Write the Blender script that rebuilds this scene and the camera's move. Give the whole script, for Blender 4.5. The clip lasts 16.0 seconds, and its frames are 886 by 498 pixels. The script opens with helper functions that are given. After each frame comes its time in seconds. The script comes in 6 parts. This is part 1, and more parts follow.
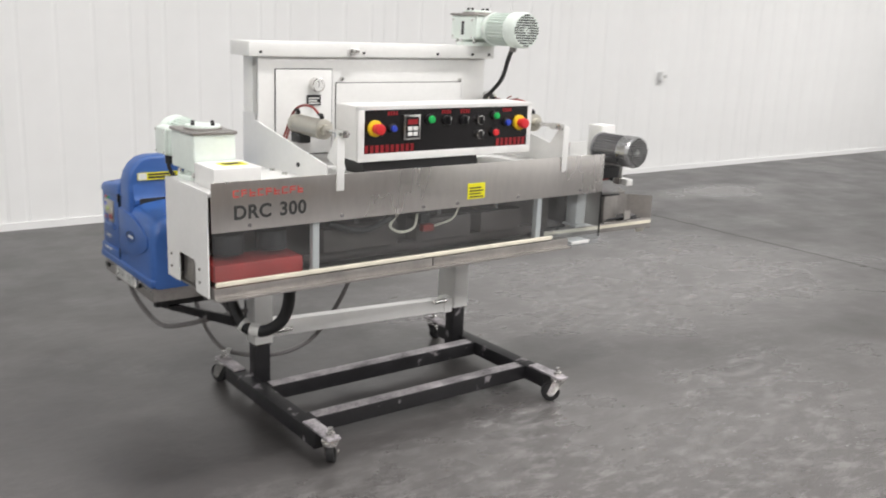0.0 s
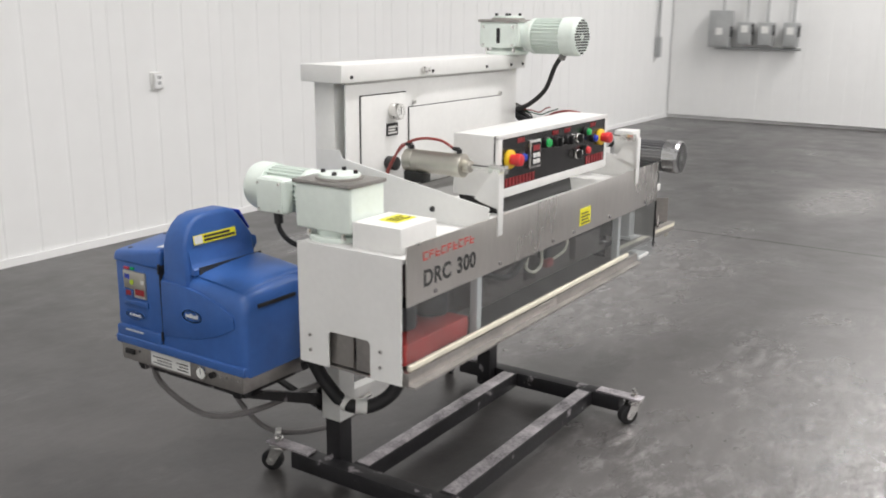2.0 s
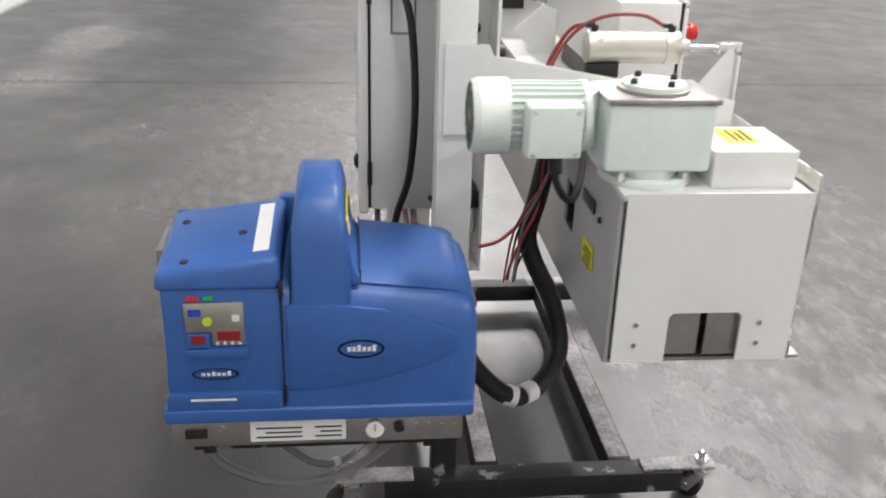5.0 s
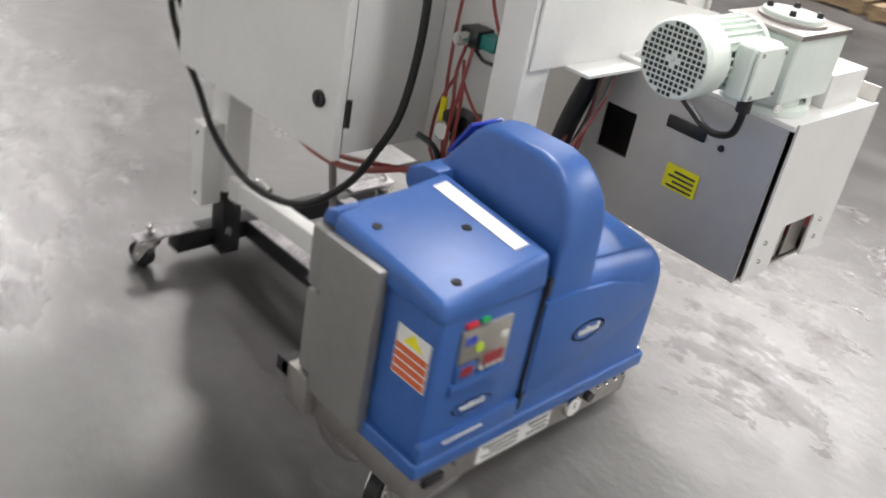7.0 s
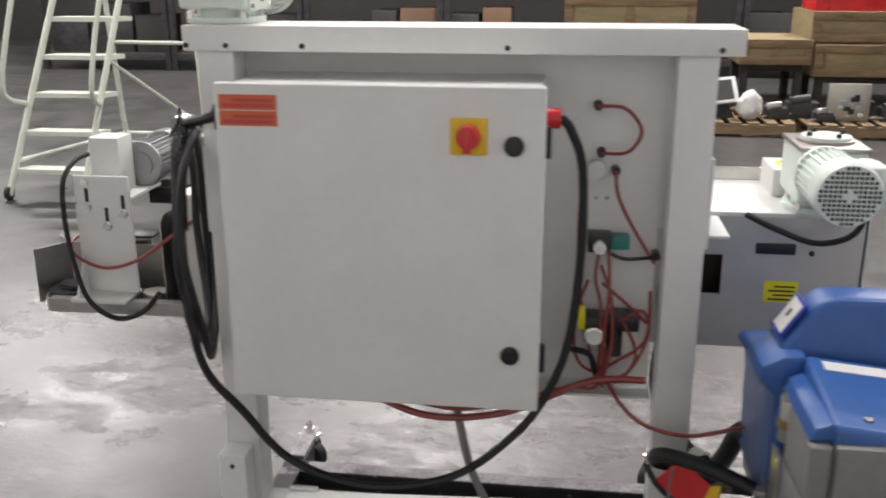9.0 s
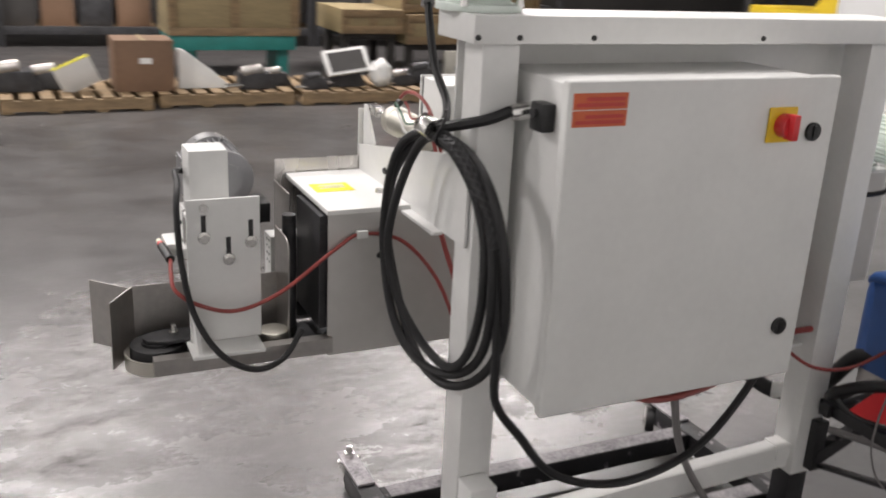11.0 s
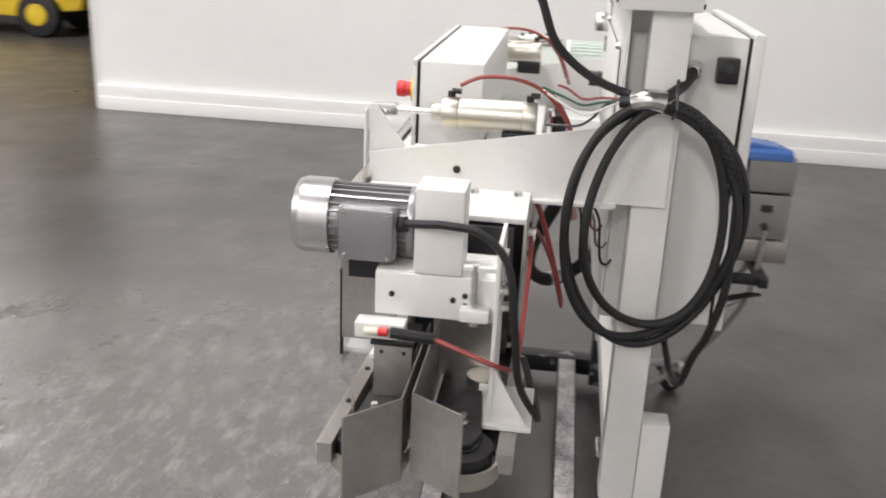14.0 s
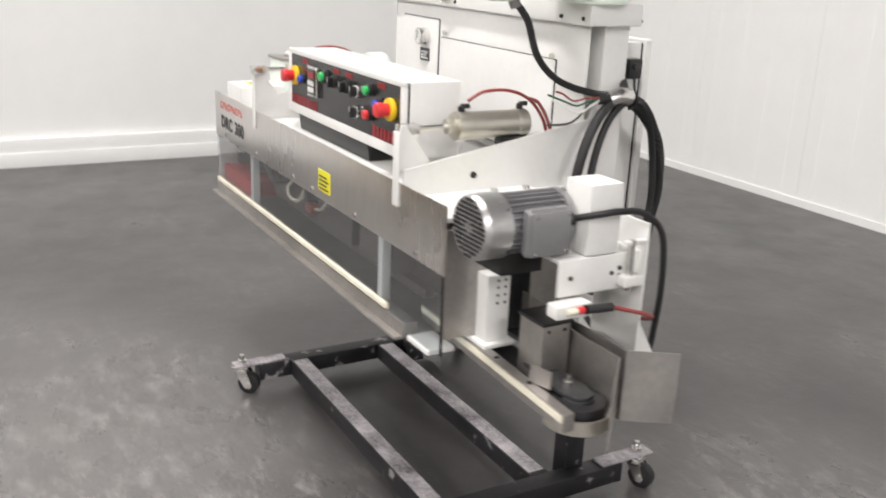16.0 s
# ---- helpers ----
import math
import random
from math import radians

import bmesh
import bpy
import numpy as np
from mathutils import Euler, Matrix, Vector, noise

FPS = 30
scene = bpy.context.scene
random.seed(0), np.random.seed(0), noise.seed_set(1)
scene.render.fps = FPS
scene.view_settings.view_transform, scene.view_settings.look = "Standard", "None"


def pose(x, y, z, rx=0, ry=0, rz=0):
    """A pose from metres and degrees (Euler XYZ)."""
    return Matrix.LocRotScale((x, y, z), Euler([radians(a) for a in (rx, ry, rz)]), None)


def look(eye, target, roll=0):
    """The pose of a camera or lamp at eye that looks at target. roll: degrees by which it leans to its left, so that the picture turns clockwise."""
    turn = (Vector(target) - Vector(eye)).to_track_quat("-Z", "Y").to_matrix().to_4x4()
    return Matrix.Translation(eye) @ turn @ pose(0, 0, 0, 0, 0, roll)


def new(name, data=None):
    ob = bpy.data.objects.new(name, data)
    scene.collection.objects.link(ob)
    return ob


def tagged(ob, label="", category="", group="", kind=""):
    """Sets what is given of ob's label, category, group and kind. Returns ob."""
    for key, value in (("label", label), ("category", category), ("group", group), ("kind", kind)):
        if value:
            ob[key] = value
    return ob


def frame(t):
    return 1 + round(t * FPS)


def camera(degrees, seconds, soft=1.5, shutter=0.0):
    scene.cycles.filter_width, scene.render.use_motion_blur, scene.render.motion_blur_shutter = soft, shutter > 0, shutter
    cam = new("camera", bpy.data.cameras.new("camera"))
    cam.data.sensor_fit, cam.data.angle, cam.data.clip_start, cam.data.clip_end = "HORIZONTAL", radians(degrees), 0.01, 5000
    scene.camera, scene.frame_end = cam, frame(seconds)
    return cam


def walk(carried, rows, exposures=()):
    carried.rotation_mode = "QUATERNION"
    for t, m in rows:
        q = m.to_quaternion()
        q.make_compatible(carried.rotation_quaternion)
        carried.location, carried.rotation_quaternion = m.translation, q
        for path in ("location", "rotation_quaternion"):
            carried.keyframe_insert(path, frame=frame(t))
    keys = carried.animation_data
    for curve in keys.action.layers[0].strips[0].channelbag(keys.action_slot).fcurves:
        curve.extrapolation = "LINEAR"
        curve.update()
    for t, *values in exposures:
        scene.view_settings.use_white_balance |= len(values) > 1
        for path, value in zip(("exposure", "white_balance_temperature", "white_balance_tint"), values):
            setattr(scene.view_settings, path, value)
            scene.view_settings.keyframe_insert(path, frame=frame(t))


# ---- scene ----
cam = camera(51.1, 16.0, soft=1.8, shutter=0.6)
PATH = [
    (0, (-1.092, -2.593, 1.498), (0.083, -1.047, 1.02), 2.3),
    (0.5, (-1.331, -2.295, 1.516), (0.021, -0.897, 1.048), 2.6),
    (1, (-1.57, -1.998, 1.524), (-0.134, -0.695, 1.032), 2.0),
    (1.5, (-1.742, -1.672, 1.53), (-0.215, -0.475, 1.043), 1.0),
    (2, (-1.772, -1.277, 1.549), (-0.153, -0.21, 1.058), 0.5),
    (2.5, (-1.833, -0.905, 1.552), (-0.11, -0.032, 1.036), 1.7),
    (3, (-1.85, -0.555, 1.544), (-0.058, 0.129, 0.978), 2.1),
    (3.5, (-1.783, -0.202, 1.562), (0.07, 0.251, 0.96), 0.4),
    (4, (-1.762, 0.17, 1.545), (0.13, 0.368, 0.93), 0.4),
    (4.5, (-1.653, 0.519, 1.511), (0.222, 0.568, 0.819), 0.6),
    (5, (-1.462, 0.814, 1.508), (0.362, 0.616, 0.711), 1.7),
    (5.2, (-1.396, 0.948, 1.495), (0.395, 0.634, 0.662), 3.3),
    (7.3, (-0.458, 2.053, 1.473), (0.556, 0.592, 0.558), 8.0),
    (7.5, (-0.312, 2.123, 1.477), (0.589, 0.568, 0.598), 5.2),
    (8, (0.012, 2.281, 1.5), (0.69, 0.591, 0.675), 1.6),
    (8.5, (0.341, 2.459, 1.547), (0.77, 0.632, 0.857), 0.9),
    (9, (0.694, 2.498, 1.526), (0.944, 0.604, 0.932), -0.1),
    (9.2, (0.819, 2.5, 1.539), (1.006, 0.6, 0.945), 0.3),
    (11.3, (2.431, 2.036, 1.522), (1.449, 0.423, 0.865), 3.2),
    (11.5, (2.546, 1.943, 1.51), (1.461, 0.404, 0.838), 3.4),
    (12, (2.774, 1.64, 1.507), (1.524, 0.249, 0.8), 3.6),
    (12.5, (3.013, 1.359, 1.499), (1.546, 0.224, 0.752), 3.6),
    (13, (3.192, 1.062, 1.488), (1.56, 0.222, 0.692), 3.1),
    (13.5, (3.248, 0.734, 1.495), (1.473, 0.143, 0.788), 1.4),
    (14, (3.337, 0.393, 1.491), (1.464, 0.166, 0.828), 2.6),
    (14.5, (3.387, 0.086, 1.486), (1.514, 0.173, 0.79), 3.4),
    (15, (3.348, -0.243, 1.488), (1.528, 0.165, 0.765), 3.7),
    (15.5, (3.354, -0.611, 1.499), (1.631, 0.149, 0.824), 4.1),
    (16, (3.287, -0.945, 1.507), (1.64, 0.01, 0.896), 2.5),
]
walk(cam, [(t, look(eye, target, roll)) for t, eye, target, roll in PATH],
     exposures=[(0.0, 0.07, 6500, 10.5), (1.2, 0.07, 6500, 10.5), (2.5, -0.12, 6500, 10.5), (3.6, -0.2, 6500, 11), (4.3, 0.0, 6500, 11), (5.2, 0.28, 6500, 11), (7.3, 0.4, 6530, 10.5), (8.2, 0.32, 6550, 11), (9.2, -0.04, 6600, 13), (11.3, 0.0, 6620, 13.5), (12.5, 0.08, 6620, 13.5), (14.5, 0.1, 6620, 12.5), (16.0, 0.2, 6620, 11.5)])

# ---- light ----
world = bpy.data.worlds.new("dim_interior")
world.use_nodes = True
world.node_tree.nodes["Background"].inputs[0].default_value = (0.9, 0.95, 1.0, 1)
world.node_tree.nodes["Background"].inputs[1].default_value = 0.05
scene.world = world
CEIL = 6.2
LAMPS = [(-1.8, 0.2, 1.2, 105), (1.7, -1.25, 1.2, 230), (6.8, -3.0, 2.4, 200), (10.2, -0.9, 2.4, 340), (-9.0, -9.0, 3.6, 250), (-3.4, -8.2, 3.6, 620), (2.5, -8.8, 3.6, 470), (8.6, -10.0, 3.6, 540)]
for lx, ly, long, watts in LAMPS:
    data = bpy.data.lights.new("high_bay_light", "AREA")
    data.shape, data.size, data.size_y, data.energy = "RECTANGLE", long, 0.4, watts
    data.color = (1.0, 0.975, 0.955)
    lamp = new("high_bay_light", data)
    lamp.matrix_world = look((lx, ly, CEIL - 0.26), (lx, ly, 0))


# ---- materials ----
def material(name, base, rough=0.5, metal=0.0, vary=0.08, scale=6.0, bump=0.0, bump_scale=60.0, dark=None, spots=0.0, stretch=(1, 1, 1),
             rough_vary=0.1, coat=0.0):
    """A painted, plastic or metal surface: two scales of colour change, uneven gloss, fine relief and optional worn spots."""
    m = bpy.data.materials.new(name)
    m.use_nodes = True
    nt = m.node_tree
    n, ln = nt.nodes, nt.links
    b = n["Principled BSDF"]
    b.inputs["Metallic"].default_value = metal
    b.inputs["Coat Weight"].default_value = coat
    tc = n.new("ShaderNodeTexCoord")
    mp = n.new("ShaderNodeMapping")
    mp.inputs["Scale"].default_value = stretch
    ln.new(tc.outputs["Object"], mp.inputs[0])
    big, fine = n.new("ShaderNodeTexNoise"), n.new("ShaderNodeTexNoise")
    big.inputs["Scale"].default_value, big.inputs["Detail"].default_value = scale, 4
    fine.inputs["Scale"].default_value, fine.inputs["Detail"].default_value = scale * 9, 5
    for t in (big, fine):
        ln.new(mp.outputs[0], t.inputs["Vector"])
    mixf = n.new("ShaderNodeMath")
    mixf.operation = "ADD"
    half = n.new("ShaderNodeMath")
    half.operation, half.inputs[1].default_value = "MULTIPLY", 0.5
    ln.new(fine.outputs["Fac"], half.inputs[0])
    ln.new(big.outputs["Fac"], mixf.inputs[0])
    ln.new(half.outputs[0], mixf.inputs[1])
    ramp = n.new("ShaderNodeValToRGB")
    ramp.color_ramp.elements[0].position, ramp.color_ramp.elements[1].position = 0.45, 1.05
    lo = dark or tuple(c * (1 - 2 * vary) for c in base)
    hi = tuple(min(1, c * (1 + vary)) for c in base)
    ramp.color_ramp.elements[0].color, ramp.color_ramp.elements[1].color = (*lo, 1), (*hi, 1)
    ln.new(mixf.outputs[0], ramp.inputs[0])
    colour = ramp.outputs[0]
    if spots:
        sp = n.new("ShaderNodeTexNoise")
        sp.inputs["Scale"].default_value, sp.inputs["Detail"].default_value = 17, 10
        ln.new(mp.outputs[0], sp.inputs["Vector"])
        sr = n.new("ShaderNodeValToRGB")
        sr.color_ramp.elements[0].position, sr.color_ramp.elements[1].position = 0.66 - spots * 0.1, 0.72 - spots * 0.1
        ln.new(sp.outputs["Fac"], sr.inputs[0])
        mx = n.new("ShaderNodeMix")
        mx.data_type = "RGBA"
        ln.new(sr.outputs[0], mx.inputs["Factor"])
        ln.new(colour, mx.inputs["A"])
        mx.inputs["B"].default_value = (0.24, 0.225, 0.235, 1)
        colour = mx.outputs["Result"]
    ln.new(colour, b.inputs["Base Color"])
    mr = n.new("ShaderNodeMapRange")
    mr.inputs["To Min"].default_value, mr.inputs["To Max"].default_value = max(0.03, rough - rough_vary), min(1, rough + rough_vary)
    ln.new(big.outputs["Fac"], mr.inputs[0])
    ln.new(mr.outputs[0], b.inputs["Roughness"])
    if bump:
        bt, bn = n.new("ShaderNodeTexNoise"), n.new("ShaderNodeBump")
        bt.inputs["Scale"].default_value, bt.inputs["Detail"].default_value = bump_scale, 5
        ln.new(mp.outputs[0], bt.inputs["Vector"])
        bn.inputs["Strength"].default_value, bn.inputs["Distance"].default_value = bump, 0.01
        ln.new(bt.outputs["Fac"], bn.inputs["Height"])
        ln.new(bn.outputs[0], b.inputs["Normal"])
    return m


def clear_plastic(name, tint=(0.93, 0.95, 0.96), rough=0.05, haze=0.042):
    """Thin scuffed polycarbonate sheet: mostly clear, with a grey film and a glossy face."""
    m = bpy.data.materials.new(name)
    m.use_nodes = True
    n, ln = m.node_tree.nodes, m.node_tree.links
    n.remove(n["Principled BSDF"])
    out = n["Material Output"]
    tr, gl, df = n.new("ShaderNodeBsdfTransparent"), n.new("ShaderNodeBsdfGlossy"), n.new("ShaderNodeBsdfDiffuse")
    tr.inputs[0].default_value = (*tint, 1)
    gl.inputs["Roughness"].default_value = rough
    df.inputs[0].default_value = (0.45, 0.44, 0.43, 1)
    lw, tc, no, mr = n.new("ShaderNodeLayerWeight"), n.new("ShaderNodeTexCoord"), n.new("ShaderNodeTexNoise"), n.new("ShaderNodeMapRange")
    pw, fr = n.new("ShaderNodeMath"), n.new("ShaderNodeMapRange")
    pw.operation, pw.inputs[1].default_value = "POWER", 4.0
    ln.new(lw.outputs["Facing"], pw.inputs[0])
    ln.new(pw.outputs[0], fr.inputs[0])
    fr.inputs["To Min"].default_value, fr.inputs["To Max"].default_value = 0.035, 0.8
    no.inputs["Scale"].default_value, no.inputs["Detail"].default_value = 14, 6
    ln.new(tc.outputs["Object"], no.inputs["Vector"])
    mr.inputs["To Min"].default_value, mr.inputs["To Max"].default_value = haze * 0.3, haze * 1.8
    ln.new(no.outputs["Fac"], mr.inputs[0])
    a, b = n.new("ShaderNodeMixShader"), n.new("ShaderNodeMixShader")
    ln.new(mr.outputs[0], a.inputs[0])
    ln.new(tr.outputs[0], a.inputs[1])
    ln.new(df.outputs[0], a.inputs[2])
    ln.new(fr.outputs[0], b.inputs[0])
    ln.new(a.outputs[0], b.inputs[1])
    ln.new(gl.outputs[0], b.inputs[2])
    ln.new(b.outputs[0], out.inputs["Surface"])
    return m


def concrete_floor():
    """Old sealed concrete: grey with darker cloudy stains, pale scuffs with painted-in glints, uneven polish and
    shallow dents that glint.
    """
    m = bpy.data.materials.new("sealed_concrete")
    m.use_nodes = True
    n, ln = m.node_tree.nodes, m.node_tree.links
    b = n["Principled BSDF"]
    tc = n.new("ShaderNodeTexCoord")

    def noise_tex(scale, detail, rough=0.55, stretch=None):
        t = n.new("ShaderNodeTexNoise")
        t.inputs["Scale"].default_value, t.inputs["Detail"].default_value, t.inputs["Roughness"].default_value = scale, detail, rough
        if stretch:
            mp = n.new("ShaderNodeMapping")
            mp.inputs["Scale"].default_value = stretch
            mp.inputs["Rotation"].default_value = (0, 0, 0.5)
            ln.new(tc.outputs["Object"], mp.inputs[0])
            ln.new(mp.outputs[0], t.inputs["Vector"])
        else:
            ln.new(tc.outputs["Object"], t.inputs["Vector"])
        return t

    def ramp(src, p0, p1, c0, c1):
        r = n.new("ShaderNodeValToRGB")
        r.color_ramp.elements[0].position, r.color_ramp.elements[1].position = p0, p1
        r.color_ramp.elements[0].color, r.color_ramp.elements[1].color = (*c0, 1), (*c1, 1)
        ln.new(src, r.inputs[0])
        return r

    def mix(fac, a, c):
        x = n.new("ShaderNodeMix")
        x.data_type = "RGBA"
        ln.new(fac, x.inputs["Factor"])
        for s, i in ((a, "A"), (c, "B")):
            if isinstance(s, tuple):
                x.inputs[i].default_value = (*s, 1)
            else:
                ln.new(s, x.inputs[i])
        return x.outputs["Result"]

    cloud = ramp(noise_tex(0.9, 6, 0.6).outputs["Fac"], 0.35, 0.68, (0.037, 0.0343, 0.0336), (0.070, 0.066, 0.0645))
    grain = ramp(noise_tex(22, 8, 0.7).outputs["Fac"], 0.3, 0.75, (0.82, 0.82, 0.82), (1.12, 1.12, 1.12))
    mul = n.new("ShaderNodeMix")
    mul.data_type, mul.blend_type = "RGBA", "MULTIPLY"
    mul.inputs["Factor"].default_value = 1
    ln.new(cloud.outputs[0], mul.inputs["A"])
    ln.new(grain.outputs[0], mul.inputs["B"])
    # hand-placed zones: scuffed floor, with reflected brightness also painted into the colour
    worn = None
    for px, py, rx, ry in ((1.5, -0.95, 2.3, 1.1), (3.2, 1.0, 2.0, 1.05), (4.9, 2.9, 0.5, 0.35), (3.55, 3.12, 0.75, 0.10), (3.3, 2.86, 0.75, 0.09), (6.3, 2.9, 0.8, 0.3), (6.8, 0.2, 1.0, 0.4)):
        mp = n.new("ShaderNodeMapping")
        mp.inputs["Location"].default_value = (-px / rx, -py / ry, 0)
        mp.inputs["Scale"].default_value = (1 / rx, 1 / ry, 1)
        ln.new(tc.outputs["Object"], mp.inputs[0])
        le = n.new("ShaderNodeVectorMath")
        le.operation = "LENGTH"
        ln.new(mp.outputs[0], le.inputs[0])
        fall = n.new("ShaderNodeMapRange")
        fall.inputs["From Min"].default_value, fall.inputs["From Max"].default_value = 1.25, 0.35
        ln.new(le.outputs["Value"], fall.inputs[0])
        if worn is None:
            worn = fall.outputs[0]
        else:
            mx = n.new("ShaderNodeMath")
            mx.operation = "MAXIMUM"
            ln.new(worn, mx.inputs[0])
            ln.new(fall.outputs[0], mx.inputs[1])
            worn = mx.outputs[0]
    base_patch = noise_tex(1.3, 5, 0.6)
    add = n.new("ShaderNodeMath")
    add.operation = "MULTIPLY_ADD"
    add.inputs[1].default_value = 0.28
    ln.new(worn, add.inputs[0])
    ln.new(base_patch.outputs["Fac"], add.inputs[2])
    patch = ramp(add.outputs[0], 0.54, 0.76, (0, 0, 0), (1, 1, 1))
    # pale flecks: scuffs, and glints put into the base colour
    scuff_glint = ramp(noise_tex(7, 12, 0.76, (1.0, 2.2, 1)).outputs["Fac"], 0.49, 0.75, (0, 0, 0), (1, 1, 1))
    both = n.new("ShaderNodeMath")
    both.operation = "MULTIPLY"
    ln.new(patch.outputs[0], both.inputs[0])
    ln.new(scuff_glint.outputs[0], both.inputs[1])
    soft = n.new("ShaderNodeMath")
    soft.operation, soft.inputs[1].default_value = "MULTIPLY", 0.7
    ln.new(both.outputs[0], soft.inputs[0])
    # lighter base inside the zones, partly in place of floor reflections
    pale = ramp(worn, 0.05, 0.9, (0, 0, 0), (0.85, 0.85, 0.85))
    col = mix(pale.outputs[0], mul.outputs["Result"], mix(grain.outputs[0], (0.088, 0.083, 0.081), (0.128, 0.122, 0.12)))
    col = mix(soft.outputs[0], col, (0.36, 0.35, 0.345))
    stain = ramp(noise_tex(2.4, 5, 0.62, (1, 1.6, 1)).outputs["Fac"], 0.55, 0.80, (0, 0, 0), (0.4, 0.4, 0.4))
    col = mix(stain.outputs[0], col, (0.035, 0.032, 0.030))
    ln.new(col, b.inputs["Base Color"])
    rr = n.new("ShaderNodeMapRange")
    rr.inputs["From Min"].default_value, rr.inputs["From Max"].default_value = 0.3, 0.7
    rr.inputs["To Min"].default_value, rr.inputs["To Max"].default_value = 0.30, 0.44
    ln.new(noise_tex(3.0, 6, 0.6).outputs["Fac"], rr.inputs[0])
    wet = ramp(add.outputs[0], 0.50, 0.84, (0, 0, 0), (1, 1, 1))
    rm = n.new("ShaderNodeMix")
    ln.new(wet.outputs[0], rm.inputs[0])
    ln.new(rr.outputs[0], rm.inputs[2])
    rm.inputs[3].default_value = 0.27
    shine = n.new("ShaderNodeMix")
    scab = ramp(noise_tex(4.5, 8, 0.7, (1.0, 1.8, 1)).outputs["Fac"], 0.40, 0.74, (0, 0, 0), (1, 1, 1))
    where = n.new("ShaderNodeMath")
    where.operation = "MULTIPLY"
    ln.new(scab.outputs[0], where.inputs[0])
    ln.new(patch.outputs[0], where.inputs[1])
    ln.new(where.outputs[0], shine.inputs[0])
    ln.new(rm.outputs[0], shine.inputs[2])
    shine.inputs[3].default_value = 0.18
    ln.new(shine.outputs[0], b.inputs["Roughness"])
    b.inputs["Specular IOR Level"].default_value = 0.95
    fine, wide = noise_tex(24, 6, 0.65, (1.0, 2.0, 1)), noise_tex(6, 3)
    b1, b2 = n.new("ShaderNodeBump"), n.new("ShaderNodeBump")
    st = n.new("ShaderNodeMapRange")
    st.inputs["To Min"].default_value, st.inputs["To Max"].default_value = 0.10, 0.95
    ln.new(where.outputs[0], st.inputs[0])
    ln.new(st.outputs[0], b1.inputs["Strength"])
    b1.inputs["Distance"].default_value = 0.009
    b2.inputs["Strength"].default_value, b2.inputs["Distance"].default_value = 0.22, 0.012
    ln.new(wide.outputs["Fac"], b2.inputs["Height"])
    ln.new(fine.outputs["Fac"], b1.inputs["Height"])
    ln.new(b2.outputs[0], b1.inputs["Normal"])
    ln.new(b1.outputs[0], b.inputs["Normal"])
    return m


WHITE = material("machine_white_paint", (0.74, 0.74, 0.725), 0.38, vary=0.03, bump=0.03, bump_scale=180)
GREEN = material("pale_green_motor_paint", (0.72, 0.79, 0.74), 0.35, vary=0.04, bump=0.05, bump_scale=120)
STEEL = material("brushed_stainless", (0.68, 0.655, 0.63), 0.29, 0.97, vary=0.06, scale=2.6, bump=0.035, bump_scale=5, stretch=(2.2, 1, 0.7), rough_vary=0.10)
STEEL2 = material("mill_steel_plate", (0.44, 0.42, 0.40), 0.40, 0.9, vary=0.12, scale=7, bump=0.03)
SHEET = material("satin_grey_steel_sheet", (0.56, 0.545, 0.525), 0.42, 0.45, vary=0.05, scale=3, bump=0.02)
ALU = material("cylinder_aluminium", (0.58, 0.56, 0.50), 0.40, 1.0, vary=0.04, scale=5)
CHROME = material("zinc_bright", (0.75, 0.74, 0.72), 0.22, 1.0, vary=0.05, scale=20)
SILVER = material("bright_silver_cowl", (0.52, 0.52, 0.525), 0.28, 0.85, vary=0.06, scale=9)
GREYM = material("silver_grey_motor_paint", (0.31, 0.31, 0.32), 0.32, 0.6, vary=0.05, scale=10)
BLACKP = material("worn_black_paint", (0.013, 0.0125, 0.0145), 0.5, vary=0.3, scale=9, spots=0.35, bump=0.08)
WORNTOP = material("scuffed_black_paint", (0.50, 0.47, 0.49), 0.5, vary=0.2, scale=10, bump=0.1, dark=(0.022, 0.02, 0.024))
RUBBER = material("black_rubber", (0.010, 0.010, 0.011), 0.55, vary=0.2, scale=15, bump=0.05)
BLACK = material("black_plastic", (0.015, 0.015, 0.016), 0.35, vary=0.2)
BLUE = material("blue_moulded_plastic", (0.034, 0.110, 0.350), 0.40, vary=0.09, scale=5, bump=0.05, bump_scale=260)
RED = material("red_plastic", (0.62, 0.03, 0.035), 0.3, vary=0.06)
YELLOW = material("yellow_plastic", (0.80, 0.52, 0.02), 0.35, vary=0.05)
LABELY = material("yellow_label", (0.80, 0.74, 0.02), 0.45, vary=0.04)
LABELW = material("white_label", (0.72, 0.72, 0.70), 0.45, vary=0.04)
LABELR = material("red_orange_label", (0.62, 0.13, 0.05), 0.45, vary=0.06)
INK = material("dark_ink", (0.03, 0.03, 0.03), 0.5)
REDINK = material("red_ink", (0.55, 0.06, 0.05), 0.5)
PANELRED = material("panel_red_print", (0.27, 0.012, 0.018), 0.35)
REDTUBE = material("red_air_tube", (0.28, 0.052, 0.046), 0.35, vary=0.1)
# brown for the inside of the head, its shade put into the colour
INNERSHADE = material("shaded_inside_brown", (0.13, 0.112, 0.105), 0.5, 0.4, vary=0.18, scale=6, bump=0.05)
SATIN = material("satin_grey_cover", (0.24, 0.235, 0.23), 0.42, 0.3, vary=0.08, scale=5, bump=0.04)
LAMPG = material("lamp_green", (0.45, 0.62, 0.05), 0.3, vary=0.03)
WIREG = material("dark_green_wire", (0.03, 0.10, 0.06), 0.4, vary=0.05)
BRASS = material("dull_brass", (0.42, 0.30, 0.13), 0.35, 1.0, vary=0.1)
